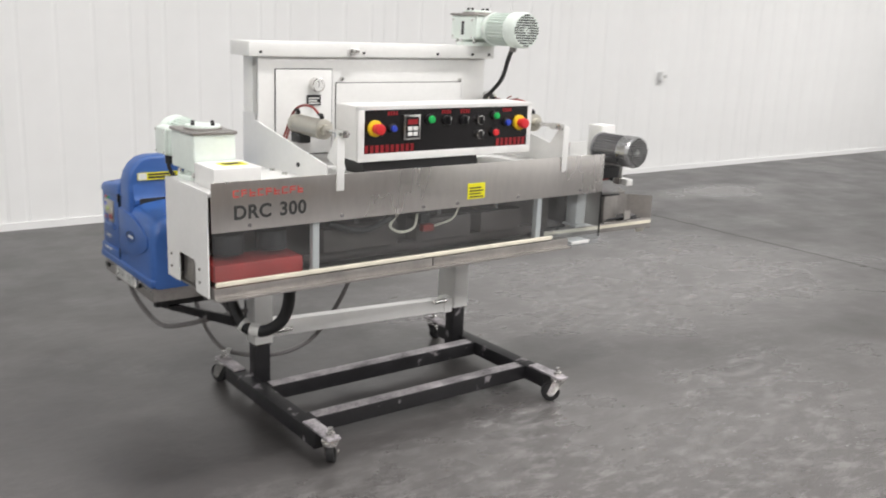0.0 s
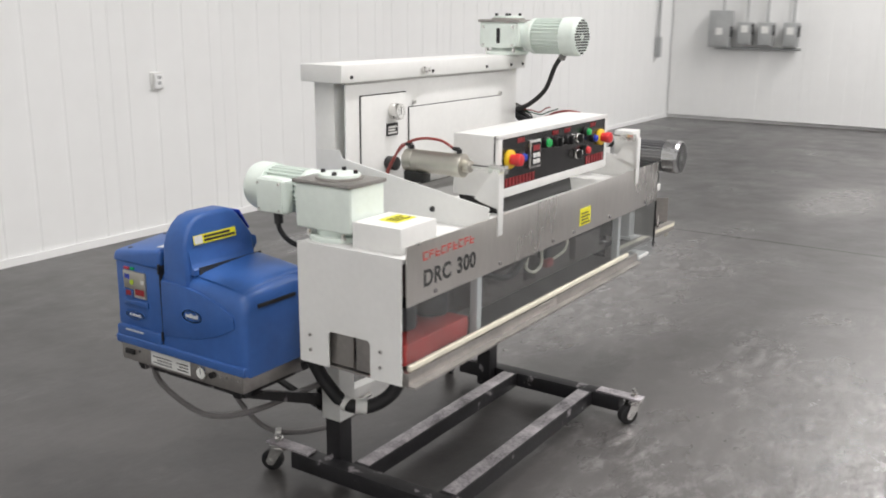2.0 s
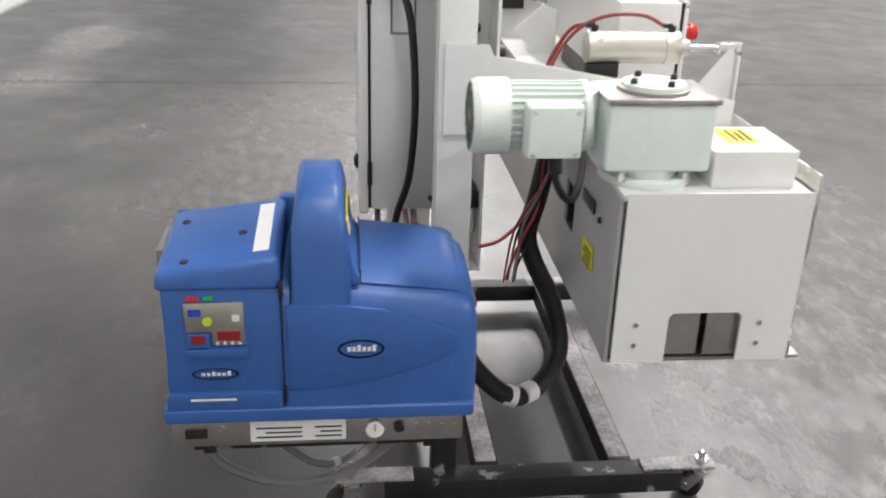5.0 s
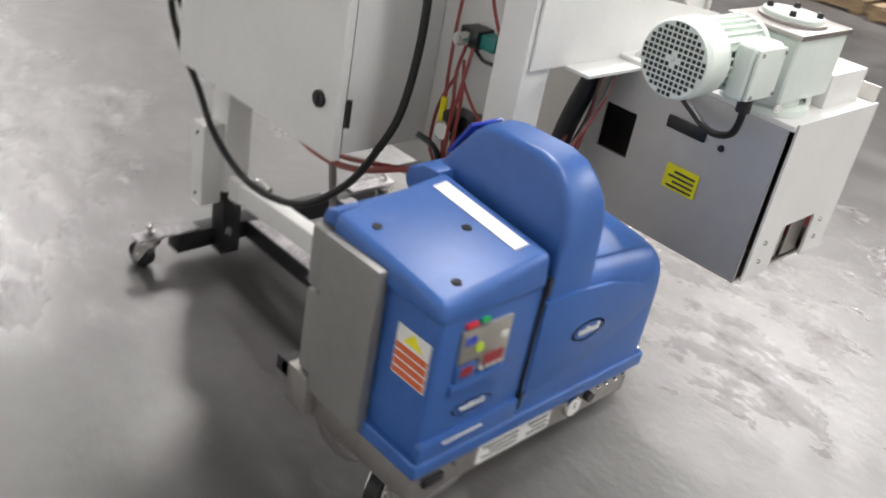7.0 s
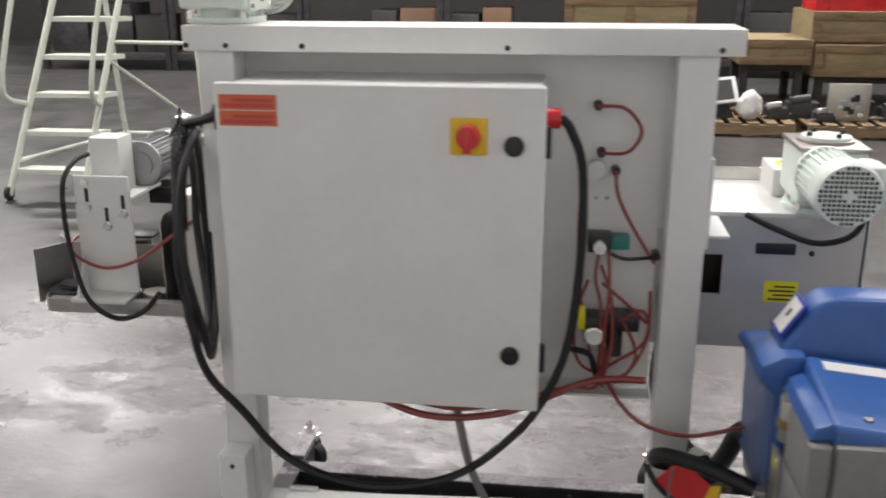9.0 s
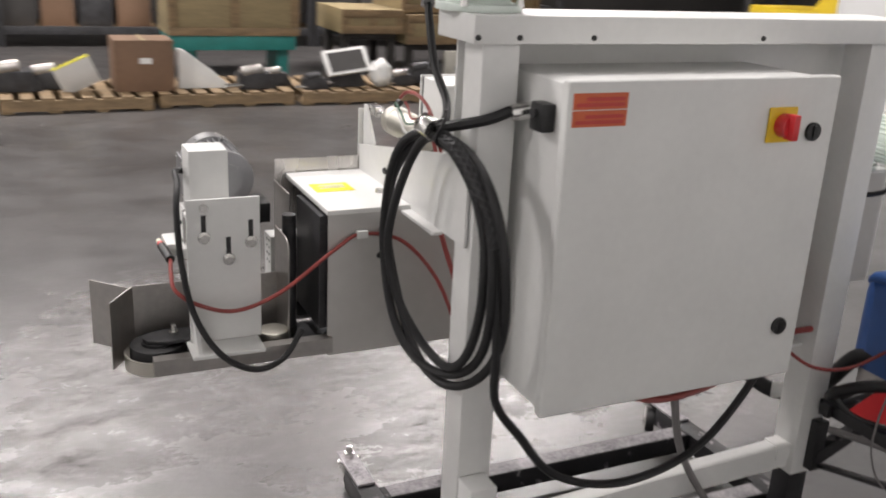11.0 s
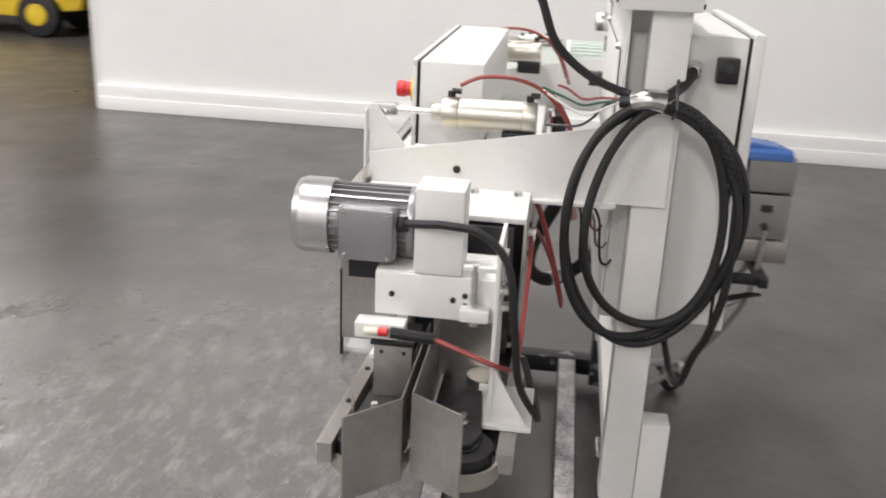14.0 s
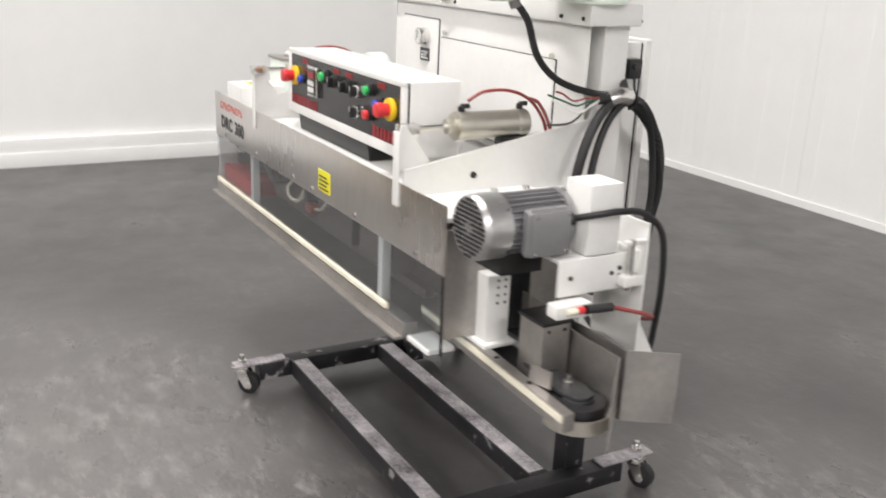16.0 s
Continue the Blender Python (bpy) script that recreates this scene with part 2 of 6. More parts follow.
CREAM = material("cream_belt", (0.74, 0.70, 0.58), 0.6, vary=0.08, scale=14)
REDFOAM = material("red_rubber_belt", (0.45, 0.055, 0.05), 0.6, vary=0.12, scale=12)
PANELBLK = material("black_control_panel", (0.012, 0.011, 0.012), 0.22, vary=0.1)
GREENB = material("green_button", (0.02, 0.42, 0.10), 0.25)
BLUEB = material("blue_button", (0.03, 0.06, 0.42), 0.25)
GREYC = material("grey_cable", (0.20, 0.19, 0.19), 0.45, vary=0.1)
CLEAR = clear_plastic("scuffed_polycarbonate")
WALLM = material("white_liner_panel", (0.80, 0.805, 0.80), 0.42, vary=0.02, scale=0.8, bump=0.02, bump_scale=6)
WOOD = material("pallet_wood", (0.24, 0.165, 0.09), 0.7, vary=0.25, scale=3, bump=0.2, bump_scale=40, stretch=(1, 6, 6))
CRATE = material("crate_plywood", (0.28, 0.22, 0.12), 0.65, vary=0.15, scale=2, bump=0.1, stretch=(1, 1, 5))
CARD = material("brown_cardboard", (0.17, 0.10, 0.06), 0.7, vary=0.1, scale=3)
TEAL = material("teal_paint", (0.02, 0.22, 0.20), 0.4, vary=0.1)
FORKY = material("forklift_yellow", (0.62, 0.44, 0.03), 0.4, vary=0.1)
# near-black; on the far walls and stored boxes it stands for darkness
DARKW = material("near_black_tone", (0.04, 0.037, 0.035), 0.7, vary=0.15, scale=1)
CEILM = material("ceiling_paint", (0.22, 0.22, 0.215), 0.7, vary=0.05, scale=1)
ELEC = material("grey_enclosure_paint", (0.36, 0.37, 0.37), 0.4, vary=0.08)
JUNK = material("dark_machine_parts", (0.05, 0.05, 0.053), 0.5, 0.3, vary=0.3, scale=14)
FLOORM = concrete_floor()

# ---- shaping helpers ----
BASE = {}


def thing(name, base, label, category, group="", kind=""):
    ob = new(name)
    ob.empty_display_size = 0.05
    ob.location = base
    BASE[ob.name] = Vector(base)
    return tagged(ob, label, category, group, kind)


def part(name, bm, mat, parent=None, label="", smooth=35):
    """Links a bmesh, made in world places, as one mesh object under a thing or a part."""
    me = bpy.data.meshes.new(name)
    origin = BASE[parent.name] if parent else Vector((0, 0, 0))
    if parent:
        bmesh.ops.translate(bm, verts=bm.verts, vec=-origin)
    bmesh.ops.recalc_face_normals(bm, faces=bm.faces)
    bm.to_mesh(me)
    bm.free()
    me.materials.append(mat)
    if smooth:
        me.polygons.foreach_set("use_smooth", [True] * len(me.polygons))
        me.set_sharp_from_angle(angle=radians(smooth))
    ob = new(name, me)
    if parent:
        ob.parent = parent
    BASE[ob.name] = origin
    if label:
        ob["label"] = label
    return ob


def join(bm, extra):
    me = bpy.data.meshes.new("tmp")
    extra.to_mesh(me)
    extra.free()
    bm.from_mesh(me)
    bpy.data.meshes.remove(me)
    return bm


def box(x0, x1, y0, y1, z0, z1, b=0.0, seg=2, bm=None, m=None):
    t = bmesh.new()
    bmesh.ops.create_cube(t, size=1)
    for v in t.verts:
        v.co = Vector(((x0 + x1) / 2 + v.co.x * (x1 - x0), (y0 + y1) / 2 + v.co.y * (y1 - y0), (z0 + z1) / 2 + v.co.z * (z1 - z0)))
    if b:
        bmesh.ops.bevel(t, geom=t.edges[:], offset=b, segments=seg, affect="EDGES", profile=0.6)
    if m:
        bmesh.ops.transform(t, matrix=m, verts=t.verts)
    return join(bm, t) if bm else t


def rod(p, q, r, r2=None, seg=20, bm=None, b=0.0, caps=True):
    t = bmesh.new()
    p, q = Vector(p), Vector(q)
    d = q - p
    bmesh.ops.create_cone(t, cap_ends=caps, segments=seg, radius1=r, radius2=r if r2 is None else r2, depth=d.length)
    if b:
        rim = [e for e in t.edges if abs(e.verts[0].co.z - e.verts[1].co.z) < 1e-6]
        bmesh.ops.bevel(t, geom=rim, offset=b, segments=2, affect="EDGES", profile=0.6)
    bmesh.ops.transform(t, matrix=Matrix.Translation((p + q) / 2) @ d.to_track_quat("Z", "Y").to_matrix().to_4x4(), verts=t.verts)
    return join(bm, t) if bm else t


def prism(poly, axis, a, c, bm=None, b=0.0):
    """A flat outline pushed along an axis. x: (y, z) pairs; y: (x, z) pairs; z: (x, y) pairs."""
    t = bmesh.new()
    place = {"x": lambda u, v, w: (w, u, v), "y": lambda u, v, w: (u, w, v), "z": lambda u, v, w: (u, v, w)}[axis]
    low = [t.verts.new(place(u, v, a)) for u, v in poly]
    f = t.faces.new(low)
    got = bmesh.ops.extrude_face_region(t, geom=[f])
    vec = Vector(place(0, 0, c - a))
    bmesh.ops.translate(t, verts=[v for v in got["geom"] if isinstance(v, bmesh.types.BMVert)], vec=vec)
    bmesh.ops.recalc_face_normals(t, faces=t.faces)
    if b:
        bmesh.ops.bevel(t, geom=t.edges[:], offset=b, segments=2, affect="EDGES", profile=0.6)
    return join(bm, t) if bm else t


def smooth_path(pts, steps=8, closed=False):
    pts = [Vector(p) for p in pts]
    out, k = [], len(pts)
    for i in range(k if closed else k - 1):
        g = (lambda j: pts[j % k]) if closed else (lambda j: pts[max(0, min(k - 1, j))])
        p0, p1, p2, p3 = g(i - 1), g(i), g(i + 1), g(i + 2)
        for s in range(steps):
            t = s / steps
            out.append(0.5 * (2 * p1 + (p2 - p0) * t + (2 * p0 - 5 * p1 + 4 * p2 - p3) * t * t + (3 * p1 - p0 - 3 * p2 + p3) * t ** 3))
    if not closed:
        out.append(pts[-1])
    return out


def tube(pts, r, seg=8, steps=8, closed=False, bm=None):
    """A round cable or hose through the given places."""
    t = bmesh.new()
    path = smooth_path(pts, steps, closed)
    k = len(path)
    rings, side = [], None
    for i, p in enumerate(path):
        a, c = path[(i - 1) % k if closed else max(0, i - 1)], path[(i + 1) % k if closed else min(k - 1, i + 1)]
        d = (c - a).normalized()
        if side is None:
            side = d.orthogonal().normalized()
        side = (side - d * side.dot(d)).normalized()
        up = d.cross(side)
        rings.append([t.verts.new(p + r * (math.cos(6.28319 * j / seg) * side + math.sin(6.28319 * j / seg) * up)) for j in range(seg)])
    for i in range(k if closed else k - 1):
        u, w = rings[i], rings[(i + 1) % k]
        for j in range(seg):
            t.faces.new((u[j], u[(j + 1) % seg], w[(j + 1) % seg], w[j]))
    if not closed:
        t.faces.new(rings[0][::-1])
        t.faces.new(rings[-1])
    return join(bm, t) if bm else t


def bolts(spots, axis, r, h, mat, parent, name="bolt"):
    """Round-headed screws as parts, sharing one mesh."""
    first = None
    d = Vector({"x": (1, 0, 0), "y": (0, 1, 0), "z": (0, 0, 1), "-x": (-1, 0, 0), "-y": (0, -1, 0)}[axis])
    for s in spots:
        s = Vector(s)
        if first is None:
            t = rod(-0.3 * h * d, h * d, r, r * 0.8, 12)
            first = bpy.data.meshes.new(name)
            t.to_mesh(first)
            t.free()
            first.materials.append(mat)
        ob = new(name, first)
        ob.parent = parent
        ob.location = s - BASE[parent.name]
        BASE[ob.name] = BASE[parent.name]


def words(name, body, size, m, mat, parent, depth=0.0006, space=1.0):
    """Lettering as a thin mesh; m puts its left base corner, with x along the line and z out of the face."""
    cu = bpy.data.curves.new("tmp_text", "FONT")
    cu.body, cu.size, cu.extrude, cu.space_character, cu.offset = body, size, depth, space, size * 0.028
    ob = new("tmp_text", cu)
    dg = bpy.context.evaluated_depsgraph_get()
    me = bpy.data.meshes.new_from_object(ob.evaluated_get(dg))
    bpy.data.objects.remove(ob)
    bpy.data.curves.remove(cu)
    me.transform(m)
    t = bmesh.new()
    t.from_mesh(me)
    bpy.data.meshes.remove(me)
    return part(name, t, mat, parent, smooth=0)


def bars(x0, z0, w, h, count, y, mat, parent, name, gap=0.35, axis="y", thick=0.0008, upright=False):
    """Rows of plain bars that stand for small print on a face that looks along an axis."""
    t = bmesh.new()
    for i in range(count):
        if upright:
            s = w / count
            a, c, e, f = x0 + i * s, x0 + (i + 1 - gap) * s, z0, z0 + h
        else:
            s = h / count
            a, c, e, f = x0, x0 + w * (1 if i % 2 == 0 else 0.8), z0 + i * s, z0 + (i + 1 - gap) * s
        if axis == "y":
            box(a, c, y - thick, y + thick, e, f, bm=t)
        elif axis == "x":
            box(y - thick, y + thick, a, c, e, f, bm=t)
        else:
            box(a, c, e, f, y - thick, y + thick, bm=t)
    return part(name, t, mat, parent, smooth=0)

# ---- the hall ----
def room():
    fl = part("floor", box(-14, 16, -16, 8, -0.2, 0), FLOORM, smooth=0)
    tagged(fl, "grey sealed concrete warehouse floor with scuffs, stains and painted-in pale glints", "floor", kind="structure")
    jt = bmesh.new()
    box(4.856, 4.864, -6, 4.0, 0, 0.0012, bm=jt)
    tagged(part("floor_joint", jt, DARKW, smooth=0), "thin dark saw-cut joint in the concrete floor", "floor joint", kind="structure")
    back = part("wall_north", box(-3.7, 12.7, 4.2, 4.4, 0, CEIL), WALLM, smooth=0)
    tagged(back, "white ribbed metal liner panel wall", "wall", kind="structure")
    BASE[back.name] = Vector((0, 0, 0))
    # one liner sheet, then repeats along the wall
    w, pts = 0.99, [(0.0, 0.0)]
    for k in range(4):
        c = w * (k + 0.5) / 4
        pts += [(c - 0.016, 0.0), (c - 0.006, 0.0032), (c + 0.004, 0.0032), (c + 0.008, -0.001), (c + 0.016, 0.0)]
    pts += [(w - 0.002, 0.0), (w - 0.002, 0.02), (0.0, 0.02)]
    sheet = bpy.data.meshes.new("panel")
    t = prism(pts, "z", 0.05, CEIL - 0.02)
    t.to_mesh(sheet)
    t.free()
    sheet.materials.append(WALLM)
    for i in range(17):
        p = new("panel", sheet)
        p.parent = back
        p.location = (-3.695 + i * w, 4.095 - 0.0099 * i, 0)
        p.rotation_euler.z = -0.01
    t = prism([(-3.7, 4.08), (12.6, 3.917), (12.6, 3.937), (-3.7, 4.10)], "z", 0.0, 0.05)
    tagged(part("baseboard", t, WALLM, smooth=0), "white flashing strip along the foot of the wall", "baseboard", kind="structure")
    east = part("wall_east", box(12.55, 12.75, -16, 4.4, 0, CEIL), WALLM, smooth=0)
    tagged(east, "white ribbed metal liner panel wall at the far end", "wall", kind="structure")
    for i in range(5):
        p = new("panel", sheet)
        p.parent = east
        p.location = (12.52 - 0.012 * i, 3.9 - i * w, 0)
        p.rotation_euler.z = -math.pi / 2 - 0.013
    tr = part("trim", box(12.42, 12.5, -1.08, -0.94, 0, 4.2, 0.004), WALLM, smooth=0)
    tagged(tr, "white upright door jamb trim", "trim", kind="structure")
    d = part("door_1", box(12.36, 12.46, -6.4, -1.08, 0.02, 4.2, 0.006), WALLM, smooth=0)
    tagged(d, "large smooth white sliding door, shut", "door", kind="structure")
    sw = part("wall_west", prism([(-3.75, -3.2), (-3.53, -3.2), (-3.36, 4.08), (-3.75, 4.4)], "z", 0, CEIL), WALLM, smooth=0)
    tagged(sw, "smooth white insulated panel wall", "wall", kind="structure")
    t = prism([(-3.54, -3.2), (-3.47, -3.2), (-3.30, 4.05), (-3.37, 4.05)], "z", 0.0, 0.10, b=0.004)
    prism([(-3.54, -3.2), (-3.485, -3.2), (-3.315, 4.05), (-3.37, 4.05)], "z", 0.10, 0.19, bm=t, b=0.004)
    tagged(part("baseboard", t, WALLM), "white stepped kerb strip along the foot of the wall", "baseboard", kind="structure")
    t = box(-3.78, -3.52, -3.24, -3.2, 0, CEIL, 0.004)
    tagged(part("trim", t, WALLM), "white corner trim at the end of the wall", "trim", kind="structure")
    # outer shell: added closing walls, the hall's darkness painted as near-black
    tagged(part("wall_south", box(-14, 16, -16.2, -16, 0, CEIL), DARKW, smooth=0), "far warehouse wall, coloured near-black to stand for an unlit hall", "wall", kind="structure")
    tagged(part("wall_far_west", box(-14.2, -14, -16, 8, 0, CEIL), DARKW, smooth=0), "far warehouse side wall, coloured near-black to stand for an unlit hall", "wall", kind="structure")
    tagged(part("wall_behind", box(-14, -3.75, 8, 8.2, 0, CEIL), DARKW, smooth=0), "warehouse end wall, coloured near-black to stand for an unlit hall", "wall", kind="structure")
    tagged(part("ceiling", box(-14.2, 16, -16.2, 8.2, CEIL, CEIL + 0.2), CEILM, smooth=0), "painted steel deck warehouse ceiling", "ceiling", kind="structure")
    for lx, ly, long, watts in LAMPS:
        f = thing("high_bay_fixture", (lx, ly, CEIL - 0.25), "white metal high bay light fixture hung from the ceiling", "light fixture", "high bay lights")
        t = prism([(-0.2, 0.0), (0.2, 0.0), (0.11, 0.11), (-0.11, 0.11)], "x", lx - long / 2 - 0.02, lx + long / 2 + 0.02)
        for v in t.verts:
            v.co.y += ly
            v.co.z += CEIL - 0.25
        part("housing", t, CEILM, f)
        part("stem", rod((lx, ly, CEIL - 0.14), (lx, ly, CEIL), 0.012), GREYC, f)


room()


# ---- rolling stand ----
def machine_stand():
    s = thing("machine_stand", (0.92, 0.4, 0), "white post stand on a worn black wheeled steel base frame", "machine stand")
    for x in (0.387, 1.456):
        t = box(x - 0.03, x + 0.03, 0.0, 0.74, 0.042, 0.10, 0.003)
        part("side_rail", t, BLACKP, s, "worn black square steel tube")
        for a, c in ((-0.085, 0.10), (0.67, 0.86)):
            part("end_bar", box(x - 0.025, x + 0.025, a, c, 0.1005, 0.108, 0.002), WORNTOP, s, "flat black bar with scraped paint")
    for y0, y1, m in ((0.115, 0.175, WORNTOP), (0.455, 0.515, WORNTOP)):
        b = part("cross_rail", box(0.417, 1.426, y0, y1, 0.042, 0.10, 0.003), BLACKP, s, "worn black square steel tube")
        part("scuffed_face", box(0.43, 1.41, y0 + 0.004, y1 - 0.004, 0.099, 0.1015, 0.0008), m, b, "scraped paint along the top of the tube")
    for x in (0.439, 1.413):
        part("inner_post", box(x - 0.031, x + 0.031, 0.563, 0.624, 0.03, 0.30, 0.004), BLACKP, s, "black telescoping inner tube")
        part("post", box(x - 0.039, x + 0.039, 0.554, 0.632, 0.24, 1.35, 0.005), WHITE, s)
    clamp = part("clamp_box", box(1.388, 1.450, 0.633, 0.696, 0.205, 0.447, 0.004), WHITE, s)
    bolts([(1.42, 0.696, z) for z in (0.235, 0.42)], "y", 0.006, 0.003, BLACK, clamp)
    part("tie_beam", prism([(0.478, 0.258), (1.374, 0.224), (1.374, 0.285), (0.478, 0.323)], "y", 0.570, 0.614, b=0.003), WHITE, s)
    for x in (0.50, 1.352):
        part("beam_flange", box(x - 0.022, x + 0.022, 0.566, 0.618, 0.285 if x < 1 else 0.222, 0.325 if x < 1 else 0.290, 0.002), WHITE, s)
    for x in (0.49, 1.33):
        part("threaded_rod", rod((x, 0.556, 0.285), (x + 0.07 * (1 if x < 1 else -1), 0.556, 0.285), 0.009, seg=12), CHROME, s)
    part("top_cap", box(0.355, 1.478, 0.485, 0.645, 1.35, 1.402, 0.004), WHITE, s)
    bolts([(x, 0.485, 1.366) for x in (0.40, 0.83, 1.18, 1.36, 1.45)], "-y", 0.006, 0.004, BLACK, s)
    bolts([(x, 0.645, 1.362) for x in (0.40, 0.81, 1.225, 1.385, 1.47)], "y", 0.006, 0.004, BLACK, s)
    part("cap_latch", rod((0.772, 0.484, 1.372), (0.772, 0.470, 1.372), 0.011, seg=16, b=0.002), CHROME, s)
    part("cap_latch", box(0.776, 0.806, 0.474, 0.484, 1.366, 1.380, 0.002), CHROME, s)
    # casters
    caster(s, 0.387, -0.055, -40), caster(s, 1.456, -0.05, 55), caster(s, 0.387, 0.82, 20), caster(s, 1.456, 0.815, -70)
    # the upright panel between the posts
    t = box(0.486, 1.36, 0.515, 0.52, 0.60, 1.35)
    part("panel", t, WHITE, s)
    part("fascia", box(0.40, 1.447, 0.508, 0.515, 0.97, 1.352, 0.002), WHITE, s)
    # black strips paint the shadow gap round the door and the panel
    part("door_gap", box(0.4648, 0.7052, 0.5055, 0.5078, 0.9868, 1.3062), RUBBER, s)
    part("panel_gap", box(0.7195, 1.3245, 0.5055, 0.5078, 0.9872, 1.2545), RUBBER, s)
    d = part("service_door", box(0.468, 0.702, 0.502, 0.508, 0.99, 1.303, 0.0025), WHITE, s)
    part("access_panel", box(0.722, 1.322, 0.502, 0.508, 0.99, 1.252, 0.0025), WHITE, s)
    bolts([(0.745, 0.502, 1.268), (1.31, 0.502, 1.262)], "-y", 0.008, 0.006, CHROME, s, "quarter_turn_latch")
    t = rod((0.628, 0.508, 1.248), (0.628, 0.470, 1.248), 0.026, seg=28, b=0.003)
    g = part("pressure_gauge", t, CHROME, d)
    part("gauge_dial", rod((0.628, 0.4705, 1.248), (0.628, 0.4685, 1.248), 0.0215, seg=28), LABELW, g)
    part("gauge_needle", box(0.626, 0.628, 0.4668, 0.468, 1.24, 1.262), INK, g)
    for i in range(9):
        a = radians(-130 + 32.5 * i)
        part("gauge_tick", box(-0.0008, 0.0008, -0.0006, 0.0006, 0.014, 0.018, m=Matrix.Translation((0.628, 0.4682, 1.248)) @ Matrix.Rotation(a, 4, "Y")), INK, g)
    part("nameplate", box(0.594, 0.652, 0.499, 0.502, 1.170, 1.210), BLACK, d)
    bars(0.60, 1.176, 0.045, 0.028, 3, 0.4985, LABELW, d, "print")
    t = rod((0.60, 0.502, 1.085), (0.60, 0.465, 1.085), 0.022, seg=24, b=0.004)
    part("regulator_knob", t, BLACK, d)
    return s


def caster(s, x, y, turn):
    """A swivel caster with fork, rubber wheel and top nut, under the stand."""
    def local(bm):
        bmesh.ops.transform(bm, matrix=Matrix.Translation((x, y, 0)) @ Matrix.Rotation(radians(turn), 4, "Z"), verts=bm.verts)
        return bm
    t = box(-0.028, 0.028, -0.028, 0.028, 0.094, 0.1004, 0.001)
    rod((0, 0, 0.078), (0, 0, 0.0945), 0.030, bm=t, b=0.004)
    for sx in (-1, 1):
        prism([(-0.022, 0.086), (0.024, 0.086), (0.043, 0.036), (0.036, 0.023), (0.018, 0.022), (0.006, 0.040)], "x", sx * 0.021 - 0.0018, sx * 0.021 + 0.0018, bm=t)
    box(-0.023, 0.023, -0.022, 0.024, 0.079, 0.086, 0.001, bm=t)
    c = part("caster", local(t), CHROME, s, "zinc-plated swivel caster fork")
    t = rod((-0.0145, 0.026, 0.038), (0.0145, 0.026, 0.038), 0.038, seg=28, b=0.004)
    part("wheel", local(t), RUBBER, c, "black rubber wheel")
    t = rod((-0.0255, 0.026, 0.038), (0.0255, 0.026, 0.038), 0.008, seg=12)
    part("axle", local(t), CHROME, c)
    t = rod((0, 0, 0.108), (0, 0, 0.121), 0.016, seg=6)
    rod((0, 0, 0.121), (0, 0, 0.140), 0.009, seg=12, bm=t, b=0.002)
    part("nut", local(t), CHROME, c)


stand = machine_stand()


# ---- electrical cabinet ----
def electrical_cabinet():
    c = thing("electrical_cabinet", (1.04, 0.65, 0.65), "white steel electrical cabinet, shut, bolted behind the posts", "cabinet")
    part("body", box(0.735, 1.355, 0.5205, 0.762, 0.66, 1.298, 0.006), WHITE, c)
    part("gasket", box(0.738, 1.352, 0.762, 0.768, 0.663, 1.295), RUBBER, c)
    d = part("door", box(0.727, 1.362, 0.768, 0.792, 0.652, 1.306, 0.006, 3), WHITE, c)
    t = box(0.835, 0.905, 0.792, 0.798, 1.178, 1.248, 0.003)
    part("switch_plate", t, YELLOW, d, "yellow main switch plate")
    t = rod((0.870, 0.798, 1.213), (0.870, 0.822, 1.213), 0.024, 0.021, b=0.003)
    box(0.862, 0.878, 0.81, 0.836, 1.188, 1.238, 0.003, bm=t)
    part("switch_knob", t, RED, d, "red rotary main switch")
    for z in (1.196, 0.774):
        t = rod((0.785, 0.792, z), (0.785, 0.800, z), 0.019, b=0.002)
        box(0.781, 0.789, 0.80, 0.803, z - 0.012, z + 0.012, bm=t)
        part("lock", t, BLACK, d, "black round cam lock")
    for z0 in (1.255, 1.224):
        l = part("warning_label", box(1.238, 1.352, 0.792, 0.7932, z0, z0 + 0.029), LABELR, d, "orange-red warning label")
        bars(1.245, z0 + 0.005, 0.1, 0.02, 2, 0.7937, REDINK, l, "print")
    for z in (1.20, 0.76):
        part("hinge", rod((0.722, 0.765, z - 0.03), (0.722, 0.765, z + 0.03), 0.006, seg=10), BLACK, c)
    part("nameplate", box(0.733, 0.735, 0.655, 0.715, 1.10, 1.19), GREYC, c)
    part("nameplate_face", box(0.732, 0.733, 0.66, 0.71, 1.105, 1.185), LABELW, c)
    # socket on the other side
    part("socket", box(1.355, 1.385, 0.70, 0.745, 1.205, 1.258, 0.006), BLACK, c)
    part("socket_screw", rod((1.385, 0.722, 1.238), (1.392, 0.722, 1.238), 0.009), JUNK, c)
    part("gland", rod((1.355, 0.66, 1.232), (1.395, 0.65, 1.225), 0.016, b=0.003), CHROME, c)
    t = rod((0.735, 0.70, 1.235), (0.70, 0.70, 1.235), 0.020, b=0.003)
    part("plug", t, RED, c, "red cable plug")


electrical_cabinet()


